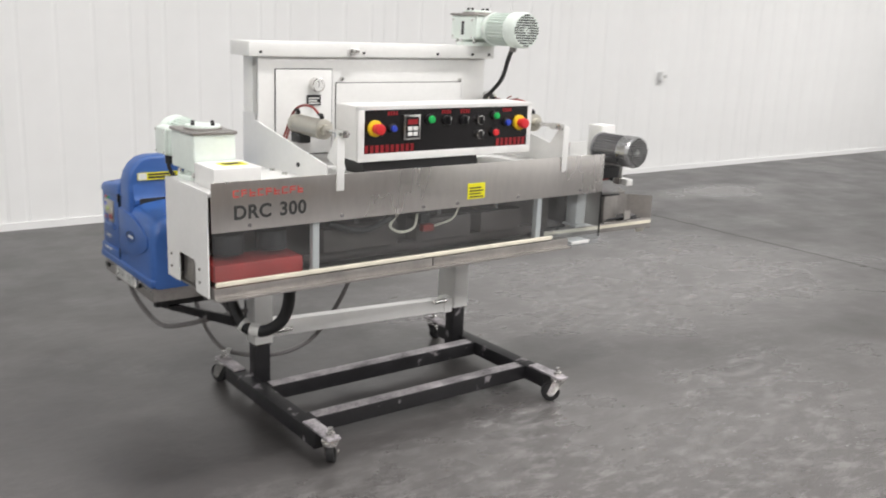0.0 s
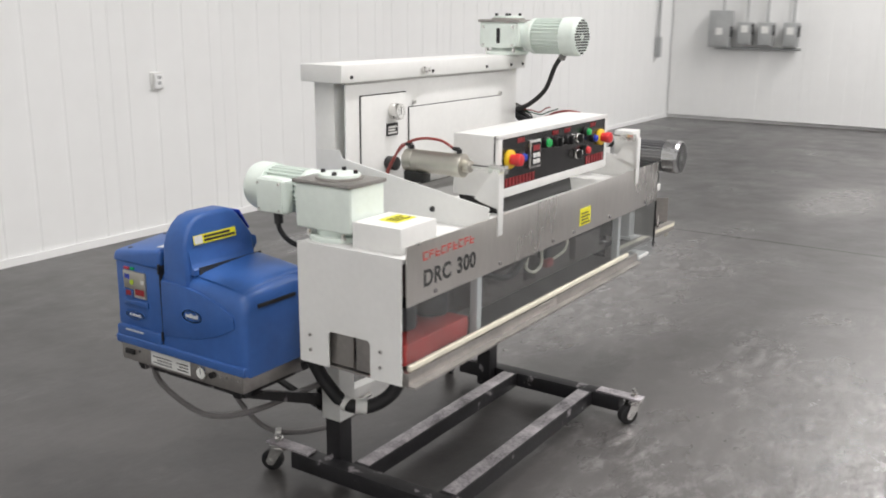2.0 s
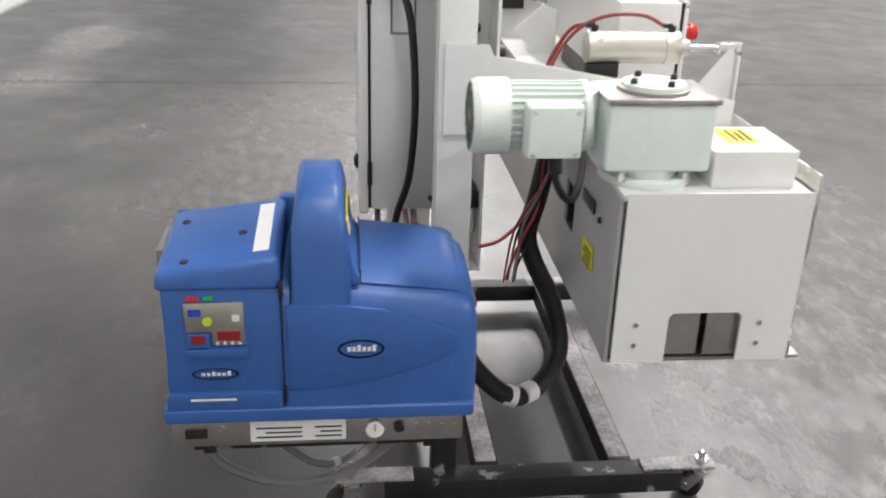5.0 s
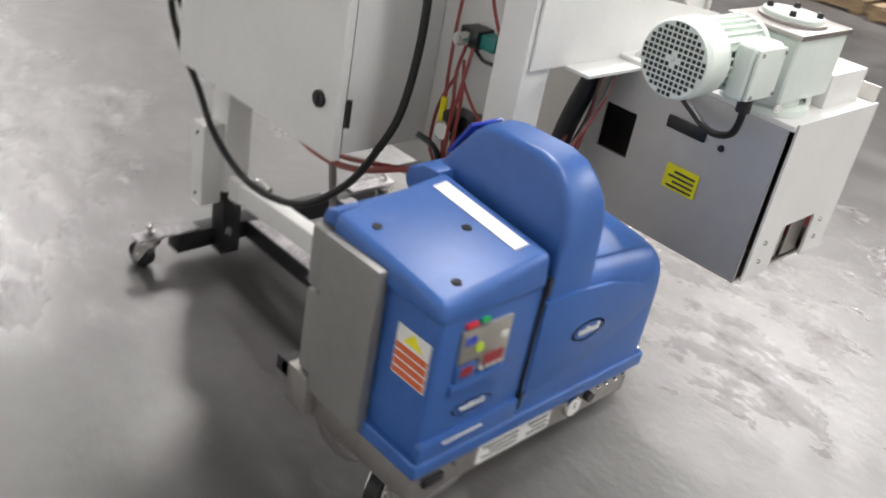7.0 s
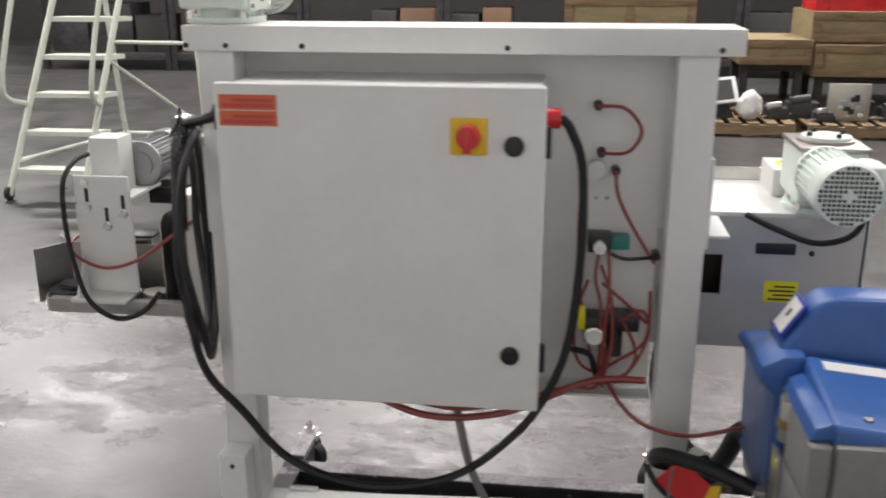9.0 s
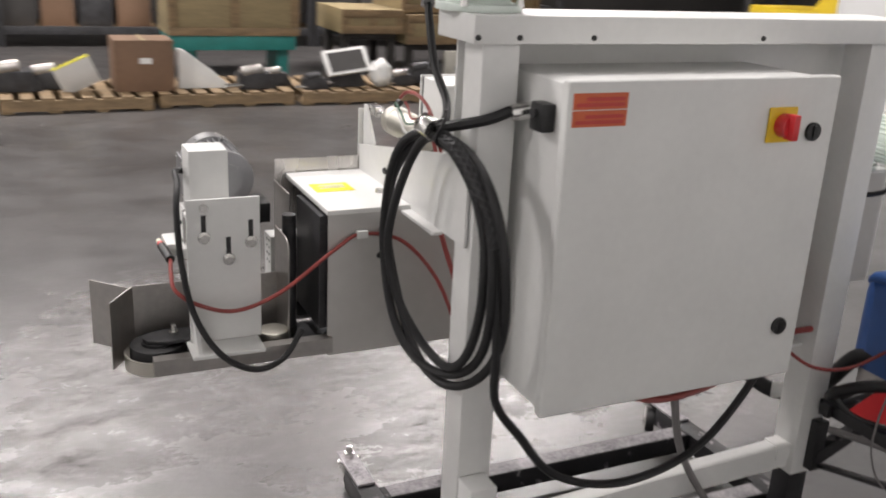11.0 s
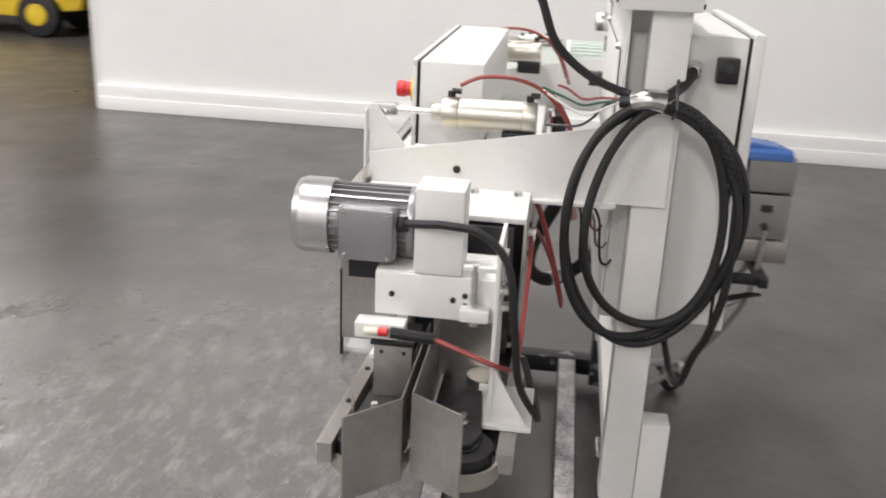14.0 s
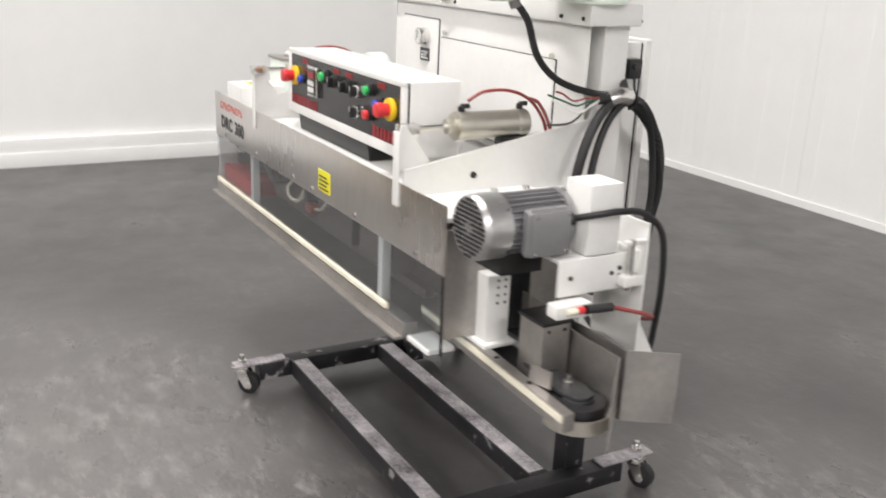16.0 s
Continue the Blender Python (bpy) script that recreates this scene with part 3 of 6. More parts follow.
# ---- sealing head ----
def sealing_head():
    h = thing("sealing_head", (0.8, 0.17, 0.63), "stainless and white painted band sealer body between two arms", "sealing machine")
    part("rear_plate", rear_plate(), SHEET, h, "satin grey steel back sheet")
    t = prism([(0.004, 0.64), (0.004, 0.972), (0.34, 0.972), (0.34, 0.64), (0.240, 0.64), (0.240, 0.732), (0.232, 0.741), (0.110, 0.741), (0.102, 0.732), (0.102, 0.64)], "x", -0.014, -0.009)
    part("end_plate", t, WHITE, h)
    bolts([(-0.014, y, z) for y in (0.068, 0.301) for z in (0.678, 0.720)], "-x", 0.006, 0.004, CHROME, h)
    part("inner_end", box(0.003, 0.006, 0.095, 0.160, 0.645, 0.80), STEEL2, h)
    part("inner_end", box(0.007, 0.010, 0.172, 0.25, 0.645, 0.80), STEEL2, h)
    part("top_plate", box(-0.0085, 1.652, 0.004, 0.346, 0.956, 0.968, 0.003), WHITE, h)
    f = part("front_cover", box(-0.004, 1.676, -0.007, -0.003, 0.846, 1.001, 0.001), STEEL, h, "brushed stainless front cover")
    bolts([(x, -0.007, 0.862) for x in (0.12, 0.45, 0.78, 0.93, 1.22, 1.55)], "-y", 0.007, 0.004, GREYC, f)
    part("clear_cover", box(0.0, 1.418, -0.0055, -0.0035, 0.692, 0.85), CLEAR, h, "scuffed clear plastic guard")
    part("clear_cover", box(1.424, 1.674, -0.0055, -0.0035, 0.632, 0.85), CLEAR, h, "scuffed clear plastic guard")
    # black strip paints the clear sheet's edge, which only looks dark end-on
    part("cover_dark_edge", box(1.6745, 1.6760, -0.009, -0.002, 0.66, 0.845), RUBBER, h)
    part("bottom_rail", box(0.0, 0.826, -0.010, 0.03, 0.640, 0.672, 0.002), STEEL2, h)
    part("bottom_rail", box(0.830, 1.50, -0.010, 0.03, 0.640, 0.672, 0.002), STEEL2, h)
    part("belt_edge", box(0.006, 1.41, -0.0115, 0.0, 0.676, 0.690, 0.002), CREAM, h, "cream edge strip")
    part("base_plate", box(0.0, 1.50, -0.03, 0.34, 0.634, 0.640), STEEL2, h)
    for x in (0.36, 1.345):
        part("cover_post", box(x - 0.012, x + 0.012, 0.004, 0.028, 0.675, 0.85, 0.002), WHITE, h)
    part("red_block", box(0.012, 0.318, 0.012, 0.15, 0.68, 0.738, 0.01), REDFOAM, h, "red rubber sealing belt")
    for x in (0.09, 0.24):
        part("pulley", rod((x, 0.09, 0.755), (x, 0.09, 0.82), 0.05, b=0.004), JUNK, h)
    # blocks coloured dark to paint in the shade of the interior
    for x0, x1 in ((0.42, 0.72), (0.80, 1.05), (1.10, 1.30)):
        part("heater_block", box(x0, x1, 0.06, 0.13, 0.72, 0.80, 0.004), INNERSHADE, h)
        part("block_cover", box(x0 + 0.01, x1 - 0.01, 0.10, 0.16, 0.80, 0.90, 0.004), INNERSHADE, h)
        part("block_spring", rod(((x0 + x1) / 2, 0.10, 0.80), ((x0 + x1) / 2, 0.10, 0.95), 0.012), CHROME, h)
    part("guide_bar", box(0.36, 1.42, 0.09, 0.12, 0.69, 0.715, 0.002), INNERSHADE, h)
    # added wall that darkens the space behind the clear guards
    part("inner_shade_wall", box(0.02, 1.58, 0.20, 0.206, 0.645, 0.95), INNERSHADE, h, "brown inner wall added to darken the inside of the head")
    t = tube([(0.70, 0.03, 0.84), (0.66, 0.02, 0.80), (0.70, 0.015, 0.775), (0.76, 0.02, 0.785), (0.78, 0.03, 0.83)], 0.005)
    part("wire", t, CREAM, h, "loose pale wire behind the guard")
    part("connector", box(0.805, 0.85, 0.02, 0.05, 0.762, 0.788, 0.004), REDTUBE, h)
    part("connector", box(0.79, 0.83, 0.02, 0.05, 0.795, 0.83, 0.004), BLACK, h)
    t = tube([(0.42, 0.03, 0.83), (0.55, 0.02, 0.795), (0.68, 0.03, 0.83)], 0.011)
    part("hose", t, RUBBER, h)
    t = tube([(0.86, 0.03, 0.78), (0.93, 0.02, 0.80), (0.97, 0.03, 0.845)], 0.004)
    part("wire", t, CREAM, h)
    # lettering on the cover
    words("model_lettering", "DRC", 0.060, Matrix.Translation((0.066, -0.0072, 0.884)) @ Matrix.Rotation(radians(90), 4, "X"), INK, f, space=1.08)
    words("model_lettering", "300", 0.060, Matrix.Translation((0.222, -0.0072, 0.884)) @ Matrix.Rotation(radians(90), 4, "X"), INK, f, space=1.08)
    t = bmesh.new()
    for i in range(9):
        x, w = 0.066 + 0.0275 * i, 0.0195
        box(x, x + 0.004, -0.0078, -0.0070, 0.952, 0.974, bm=t)
        for k, z in enumerate((0.952, 0.9612, 0.9702)):
            if (i + k) % 3 != 1:
                box(x + 0.004, x + w, -0.0078, -0.0070, z, z + 0.0038, bm=t)
    part("logo_mark", t, REDINK, f, smooth=0)
    l = part("warning_label", box(0.975, 1.055, -0.0085, -0.007, 0.872, 0.930), LABELY, f, "yellow warning label")
    bars(0.983, 0.878, 0.064, 0.044, 4, -0.009, INK, l, "print", gap=0.6)
    l = part("warning_label", box(0.135, 0.212, 0.350, 0.3515, 0.752, 0.804), LABELY, h, "yellow warning label")
    bars(0.142, 0.757, 0.06, 0.042, 4, 0.352, INK, l, "print", gap=0.6)
    part("pull_slot", box(0.15, 0.24, 0.349, 0.353, 0.870, 0.896, 0.003), BLACK, h)
    bolts([(0.113, 0.35, 0.874), (1.533, 0.35, 0.858), (1.53, 0.35, 0.92)], "y", 0.007, 0.004, BLACK, h)
    # cover box over the drive, on the top
    b = part("drive_cover", box(0.022, 0.180, 0.030, 0.183, 0.968, 1.036, 0.003), WHITE, h)
    l = part("warning_label", box(0.075, 0.160, 0.080, 0.140, 1.036, 1.0372), LABELY, b, "yellow warning label")
    bars(0.084, 0.090, 0.066, 0.04, 3, 1.0376, INK, l, "print", gap=0.6, axis="z")
    l = part("warning_label", box(1.54, 1.63, 0.13, 0.20, 0.968, 0.9692), LABELY, h, "yellow warning label")
    bars(1.555, 0.15, 0.06, 0.03, 3, 0.9696, LABELW, l, "print", gap=0.6, axis="z")
    # arms from the posts
    for x0, x1, out in ((0.398 - 0.006, 0.398, -1), (1.456, 1.462, 1)):
        t = prism([(0.004, 0.968), (0.0, 1.03), (0.52, 1.122), (0.53, 1.145), (0.62, 1.145), (0.62, 0.957), (0.35, 0.957), (0.34, 0.968)], "x", x0, x1)
        part("arm_plate", t, WHITE, h)
        e0, e1 = (x0 - 0.06, x0) if out < 0 else (x1, x1 + 0.022)
        part("arm_flange", box(e0, e1, 0.348, 0.52, 0.952, 0.958), WHITE, h)
        xa = x0 if out < 0 else x1
        bolts([(xa, 0.187, 1.006)], "x" if out > 0 else "-x", 0.009, 0.005, BLACK, h)
        bolts([(xa + out * (0.03), 0.23, 0.968), (xa + out * 0.03, 0.32, 0.968)], "z", 0.011, 0.008, CHROME, h)
    for x in (0.44, 1.447):
        t = prism([(-0.003, 1.02), (-0.003, 1.118), (0.0, 1.13), (0.012, 1.13), (0.02, 1.118), (0.075, 1.045), (0.06, 1.036)], "x", x - 0.003, x + 0.003)
        box(x - 0.014, x + 0.014, -0.0125, -0.0075, 0.945, 1.118, 0.002, bm=t)
        part("hook", t, WHITE, h, "white hook plate over the cover edge")


def rear_plate():
    """The back sheet with two windows cut through it."""
    xs, zs = [0.0, 0.312, 0.392, 1.04, 1.30, 1.65], [0.632, 0.766, 0.864, 0.958]
    t = bmesh.new()
    for i in range(5):
        for j in range(3):
            if (i, j) not in ((1, 1), (3, 1)):
                box(xs[i], xs[i + 1], 0.342, 0.348, zs[j], zs[j + 1], bm=t)
    bmesh.ops.remove_doubles(t, verts=t.verts, dist=0.0001)
    return t


sealing_head()


# ---- control box ----
def control_box():
    c = thing("control_box", (0.96, 0.155, 1.03), "white steel control box with black push-button panel", "control box")
    part("body", box(0.575, 1.350, 0.095, 0.235, 1.030, 1.216, 0.005), WHITE, c)
    part("gasket", box(0.577, 1.348, 0.089, 0.095, 1.032, 1.214), RUBBER, c)
    t = box(0.573, 1.352, 0.079, 0.089, 1.028, 1.056, 0.002)
    box(0.573, 1.352, 0.079, 0.089, 1.203, 1.218, 0.002, bm=t)
    box(0.573, 0.598, 0.079, 0.089, 1.050, 1.21, 0.002, bm=t)
    box(1.330, 1.352, 0.079, 0.089, 1.050, 1.21, 0.002, bm=t)
    part("lid", t, WHITE, c)
    p = part("panel", box(0.596, 1.332, 0.080, 0.088, 1.052, 1.206), PANELBLK, c, "black control panel")
    part("rear_gusset", prism([(0.235, 0.976), (0.235, 1.10), (0.275, 1.115), (0.355, 1.045), (0.30, 0.976)], "x", 1.19, 1.196), WHITE, c)
    part("foot", prism([(0.62, 0.976), (1.12, 0.976), (1.10, 1.03), (0.60, 1.03)], "y", 0.10, 0.23), BLACK, c, "black mounting foot")
    for x, z in ((0.637, 1.142), (1.285, 1.142)):
        t = rod((x, 0.08, z), (x, 0.068, z), 0.0285, seg=28, b=0.003)
        y = part("stop_collar", t, YELLOW, p, "yellow emergency stop collar")
        t = rod((x, 0.070, z), (x, 0.050, z), 0.016)
        rod((x, 0.054, z), (x, 0.034, z), 0.0195, 0.018, seg=24, b=0.004, bm=t)
        part("stop_button", t, RED, y, "red mushroom emergency stop button")
    for x, z, m, r in ((0.708, 1.14, BLUEB, 0.012), (0.868, 1.167, GREENB, 0.014), (1.165, 1.172, GREENB, 0.012), (1.222, 1.145, BLUEB, 0.012), (1.165, 1.110, RED, 0.013)):
        t = rod((x, 0.08, z), (x, 0.068, z), r * 1.3, seg=20, b=0.001)
        k = part("bezel", t, BLACK, p)
        part("push_button", rod((x, 0.068, z), (x, 0.058, z), r, r * 0.9, seg=20, b=0.002), m, k)
    for x, z in ((0.942, 1.162), (1.022, 1.160), (1.093, 1.158), (1.093, 1.105)):
        t = rod((x, 0.08, z), (x, 0.066, z), 0.017, seg=20, b=0.002)
        k = part("selector_bezel", t, BLACK if x < 1.05 else CHROME, p)
        t = box(x - 0.005, x + 0.005, 0.052, 0.066, z - 0.014, z + 0.014, 0.002)
        part("selector_lever", t, BLACK, k)
        part("index_line", box(x - 0.001, x + 0.001, 0.0512, 0.052, z + 0.002, z + 0.013), LABELW, k)
    d = part("speed_display", box(0.752, 0.822, 0.068, 0.08, 1.098, 1.186, 0.003), CHROME, p, "small silver keypad display")
    part("display_face", box(0.760, 0.814, 0.066, 0.068, 1.106, 1.178), PANELBLK, d)
    part("display_digits", box(0.766, 0.808, 0.0655, 0.066, 1.152, 1.170), PANELRED, d)
    for i in range(2):
        for j in range(2):
            part("key", box(0.766 + 0.023 * i, 0.785 + 0.023 * i, 0.064, 0.066, 1.112 + 0.019 * j, 1.126 + 0.019 * j, 0.001), LABELW, d)
    bars(0.60, 1.058, 0.21, 0.026, 10, 0.0792, PANELRED, p, "print", upright=True)
    bars(1.18, 1.058, 0.148, 0.028, 7, 0.0792, PANELRED, p, "print", upright=True)
    for x in (0.69, 0.92, 1.005, 1.205):
        bars(x, 1.184, 0.045, 0.014, 4, 0.0792, PANELRED, p, "print", upright=True)
    c.location += Vector((-0.021, -0.013, -0.008))


control_box()


# ---- gear motors ----
def fan_cowl(cx, cz, y0, y1, r, mat, parent):
    """Motor cowl along y whose end at y0 is a grille of round rows of slots."""
    s = 1 if y1 > y0 else -1
    t = rod((cx, y0 + s * 0.012, cz), (cx, y1, cz), r, seg=32, caps=True)
    rod((cx, y0, cz), (cx, y0 + s * 0.012, cz), r * 0.93, r, seg=32, bm=t)
    c = part("fan_cowl", t, mat, parent)
    g = bmesh.new()
    k = 13
    for i in range(k):
        for j in range(k):
            u, v = (i - (k - 1) / 2) / ((k - 1) / 2) * 0.84, (j - (k - 1) / 2) / ((k - 1) / 2) * 0.84
            if 0.17 < math.hypot(u, v) < 0.87:
                q = r * 0.047
                box(cx + u * r - q, cx + u * r + q, y0 - 0.0012, y0 + 0.0012, cz + v * r - q, cz + v * r + q, bm=g)
    part("grille_opening", g, BLACK, c, "rows of square dark vent holes")
    part("hub_screw", rod((cx, y0 - s * 0.002, cz), (cx, y0 + 0.001, cz), 0.004, seg=8), CHROME, c)


def finned_body(cx, cz, y0, y1, r, mat, parent, fins=28):
    p = part("motor_frame", rod((cx, y0, cz), (cx, y1, cz), r * 0.86, seg=28), mat, parent)
    t = box(-0.0013, 0.0013, min(y0, y1), max(y0, y1), r * 0.80, r)
    fin = bpy.data.meshes.new("cooling_fin")
    t.to_mesh(fin)
    t.free()
    fin.materials.append(mat)
    for i in range(fins):
        o = new("cooling_fin", fin)
        o.parent = p
        o.location = Vector((cx, 0, cz)) - BASE[p.name]
        o.rotation_euler.y = 6.28319 * i / fins
    return p


def gear_motor(name_label, cx, cz, yfan, ybody, ygear0, ygear1, r, gx, gz0, gz1, mat, tx, square=False, tdepth=0.036, shift=0.0, cowl=None):
    """Squirrel-cage motor along y with cowl, fins, terminal box and gearbox."""
    g = thing("gear_motor", (cx, (ygear0 + ygear1) / 2, gz0), name_label, "gear motor")
    s = 1 if ybody > yfan else -1
    cowl_end = yfan + s * r * 0.95
    fan_cowl(cx, cz, yfan, cowl_end, r, cowl or mat, g)
    finned_body(cx, cz, cowl_end, ybody, r * 0.93, mat, g)
    part("end_bell", rod((cx, ybody, cz), (cx, ybody + s * 0.014, cz), r * 0.95, seg=28, b=0.003), mat, g)
    lo, hi = min(ygear0, ygear1), max(ygear0, ygear1)
    bx = cx + shift
    if square:
        b = part("gearbox", box(bx - gx, bx + gx, lo, hi, gz0, gz1, 0.004), WHITE, g, "white square gearbox")
        part("neck", rod((cx, ybody + s * 0.01, cz), (cx, lo if s > 0 else hi, cz), r * 0.55, seg=24), mat, g)
    else:
        t = box(bx - gx, bx + gx, lo, hi, gz0 + 0.030, gz1 - 0.008, 0.010, 3)
        rod((bx, (lo + hi) / 2, gz0 + 0.010), (bx, (lo + hi) / 2, gz0 + 0.035), gx * 0.86, seg=32, bm=t)
        b = part("gearbox", t, mat, g)
        t = box(bx - gx - 0.004, bx + gx + 0.004, lo - 0.004, hi + 0.004, gz1 - 0.010, gz1, 0.002)
        part("top_flange", t, STEEL2, b)
        part("foot_flange", rod((bx, (lo + hi) / 2, gz0), (bx, (lo + hi) / 2, gz0 + 0.014), gx * 1.15, seg=32, b=0.002), mat, b)
        my = (lo + hi) / 2
        part("bearing_seat", rod((bx, my, gz1), (bx, my, gz1 + 0.006), gx * 0.88, seg=32, b=0.001), STEEL2, b)
        part("bearing_cover", rod((bx, my, gz1), (bx, my, gz1 + 0.014), gx * 0.78, seg=32, b=0.003), mat, b)
        bolts([(bx + gx * 0.62 * math.cos(a), my + gx * 0.62 * math.sin(a), gz1 + 0.014) for a in (0.4, 1.97, 3.54, 5.11)], "z", 0.007, 0.009, BLACK, b)
        bolts([(bx + i * gx * 0.8, my + j * gx * 0.8, gz0 + 0.014) for i in (-1, 1) for j in (-1, 1)], "z", 0.008, 0.012, CHROME, b)
        nk = ybody + s * 0.012
        part("adapter", rod((cx, nk, cz), (bx, lo if s > 0 else hi, cz), r * 0.9, r * 0.75, seg=24), mat, g)
    # terminal box on the side named by tx
    mid = (cowl_end + ybody) / 2 + s * 0.005
    if tx == "under":
        t = box(cx - 0.045, cx + 0.045, mid - 0.05, mid + 0.05, cz - r - 0.034, cz - r + 0.01, 0.008, 3)
        k = part("terminal_box", t, mat, g)
        part("terminal_lid", box(cx - 0.041, cx + 0.041, mid - 0.046, mid + 0.046, cz - r - 0.042, cz - r - 0.034, 0.004), mat, k)
    else:
        x0 = cx + tx * (r - 0.012)
        x1 = cx + tx * (r + tdepth)
        t = box(min(x0, x1), max(x0, x1), mid - 0.05, mid + 0.05, cz - 0.052, cz + 0.045, 0.012, 3)
        k = part("terminal_box", t, mat, g)
        x2 = x1 + tx * 0.007
        part("terminal_lid", box(min(x1, x2), max(x1, x2), mid - 0.046, mid + 0.046, cz - 0.048, cz + 0.041, 0.004), mat, k)
        bolts([(x2, mid + i * 0.037, cz - 0.004 + j * 0.036) for i in (-1, 1) for j in (-1, 1)], "x" if tx > 0 else "-x", 0.004, 0.003, CHROME, k, "screw")
    return g


gear_motor("pale green gear motor with round flange on the body top", 0.121, 1.073, 0.602, 0.408, 0.378, 0.188, 0.068, 0.072, 0.968, 1.128, GREEN, -1, tdepth=0.027, shift=-0.026)
gear_motor("pale green gear motor on top of the post cap", 1.418, 1.473, 0.222, 0.405, 0.45, 0.62, 0.07, 0.072, 1.402, 1.532, GREEN, 1)
top_slot = bpy.data.objects["gear_motor.001"]
part("gearbox_plate", box(1.3405, 1.3458, 0.462, 0.608, 1.428, 1.515, 0.002), GREEN, top_slot)
part("gearbox_slot", box(1.3385, 1.3410, 0.525, 0.540, 1.445, 1.500, 0.0008), BLACK, top_slot)
bolts([(1.3405, y, z) for y in (0.472, 0.598) for z in (1.438, 1.505)], "-x", 0.006, 0.004, CHROME, top_slot)
gear_motor("silver grey gear motor with white square gearbox", 1.828, 1.002, -0.044, 0.152, 0.173, 0.254, 0.066, 0.041, 0.944, 1.089, GREYM, 1, square=True, tdepth=0.014, shift=0.053, cowl=SILVER)


# ---- pneumatic cylinders ----
def pneumatic_cylinder(x, y0, y1, z, tip):
    c = thing("pneumatic_cylinder", (x, (y0 + y1) / 2, z - 0.035), "round aluminium air cylinder with rod reaching the hook", "air cylinder", "air cylinders")
    part("barrel", rod((x, y0 + 0.035, z), (x, y1 - 0.03, z), 0.033, seg=32), ALU, c)
    part("front_head", rod((x, y0, z), (x, y0 + 0.035, z), 0.0345, seg=32, b=0.003), ALU, c)
    part("rear_head", rod((x, y1 - 0.03, z), (x, y1, z), 0.0345, seg=32, b=0.003), ALU, c)
    part("nose", rod((x, y0 - 0.022, z), (x, y0, z), 0.018, seg=20, b=0.002), ALU, c)
    part("piston_rod", rod((x, tip + 0.02, z), (x, y0 - 0.02, z), 0.0075, seg=14), CHROME, c)
    part("clevis", box(x - 0.012, x + 0.012, tip - 0.012, tip + 0.04, z - 0.012, z + 0.012, 0.002), CHROME, c)
    part("clevis_pin", rod((x - 0.02, tip, z), (x + 0.02, tip, z), 0.005, seg=10), CHROME, c)
    part("mount", box(x - 0.02, x + 0.02, y1 - 0.07, y1, z - 0.062, z - 0.030, 0.003), BLACK, c)
    for y in (y0 + 0.018, y1 - 0.016):
        t = rod((x, y, z + 0.032), (x, y, z + 0.046), 0.008, seg=12)
        rod((x, y, z + 0.046), (x, y + 0.02, z + 0.046), 0.006, seg=12, bm=t)
        part("elbow_fitting", t, BLACK, c)


pneumatic_cylinder(0.452, 0.118, 0.318, 1.130, -0.008)
pneumatic_cylinder(1.428, 0.148, 0.345, 1.118, 0.012)


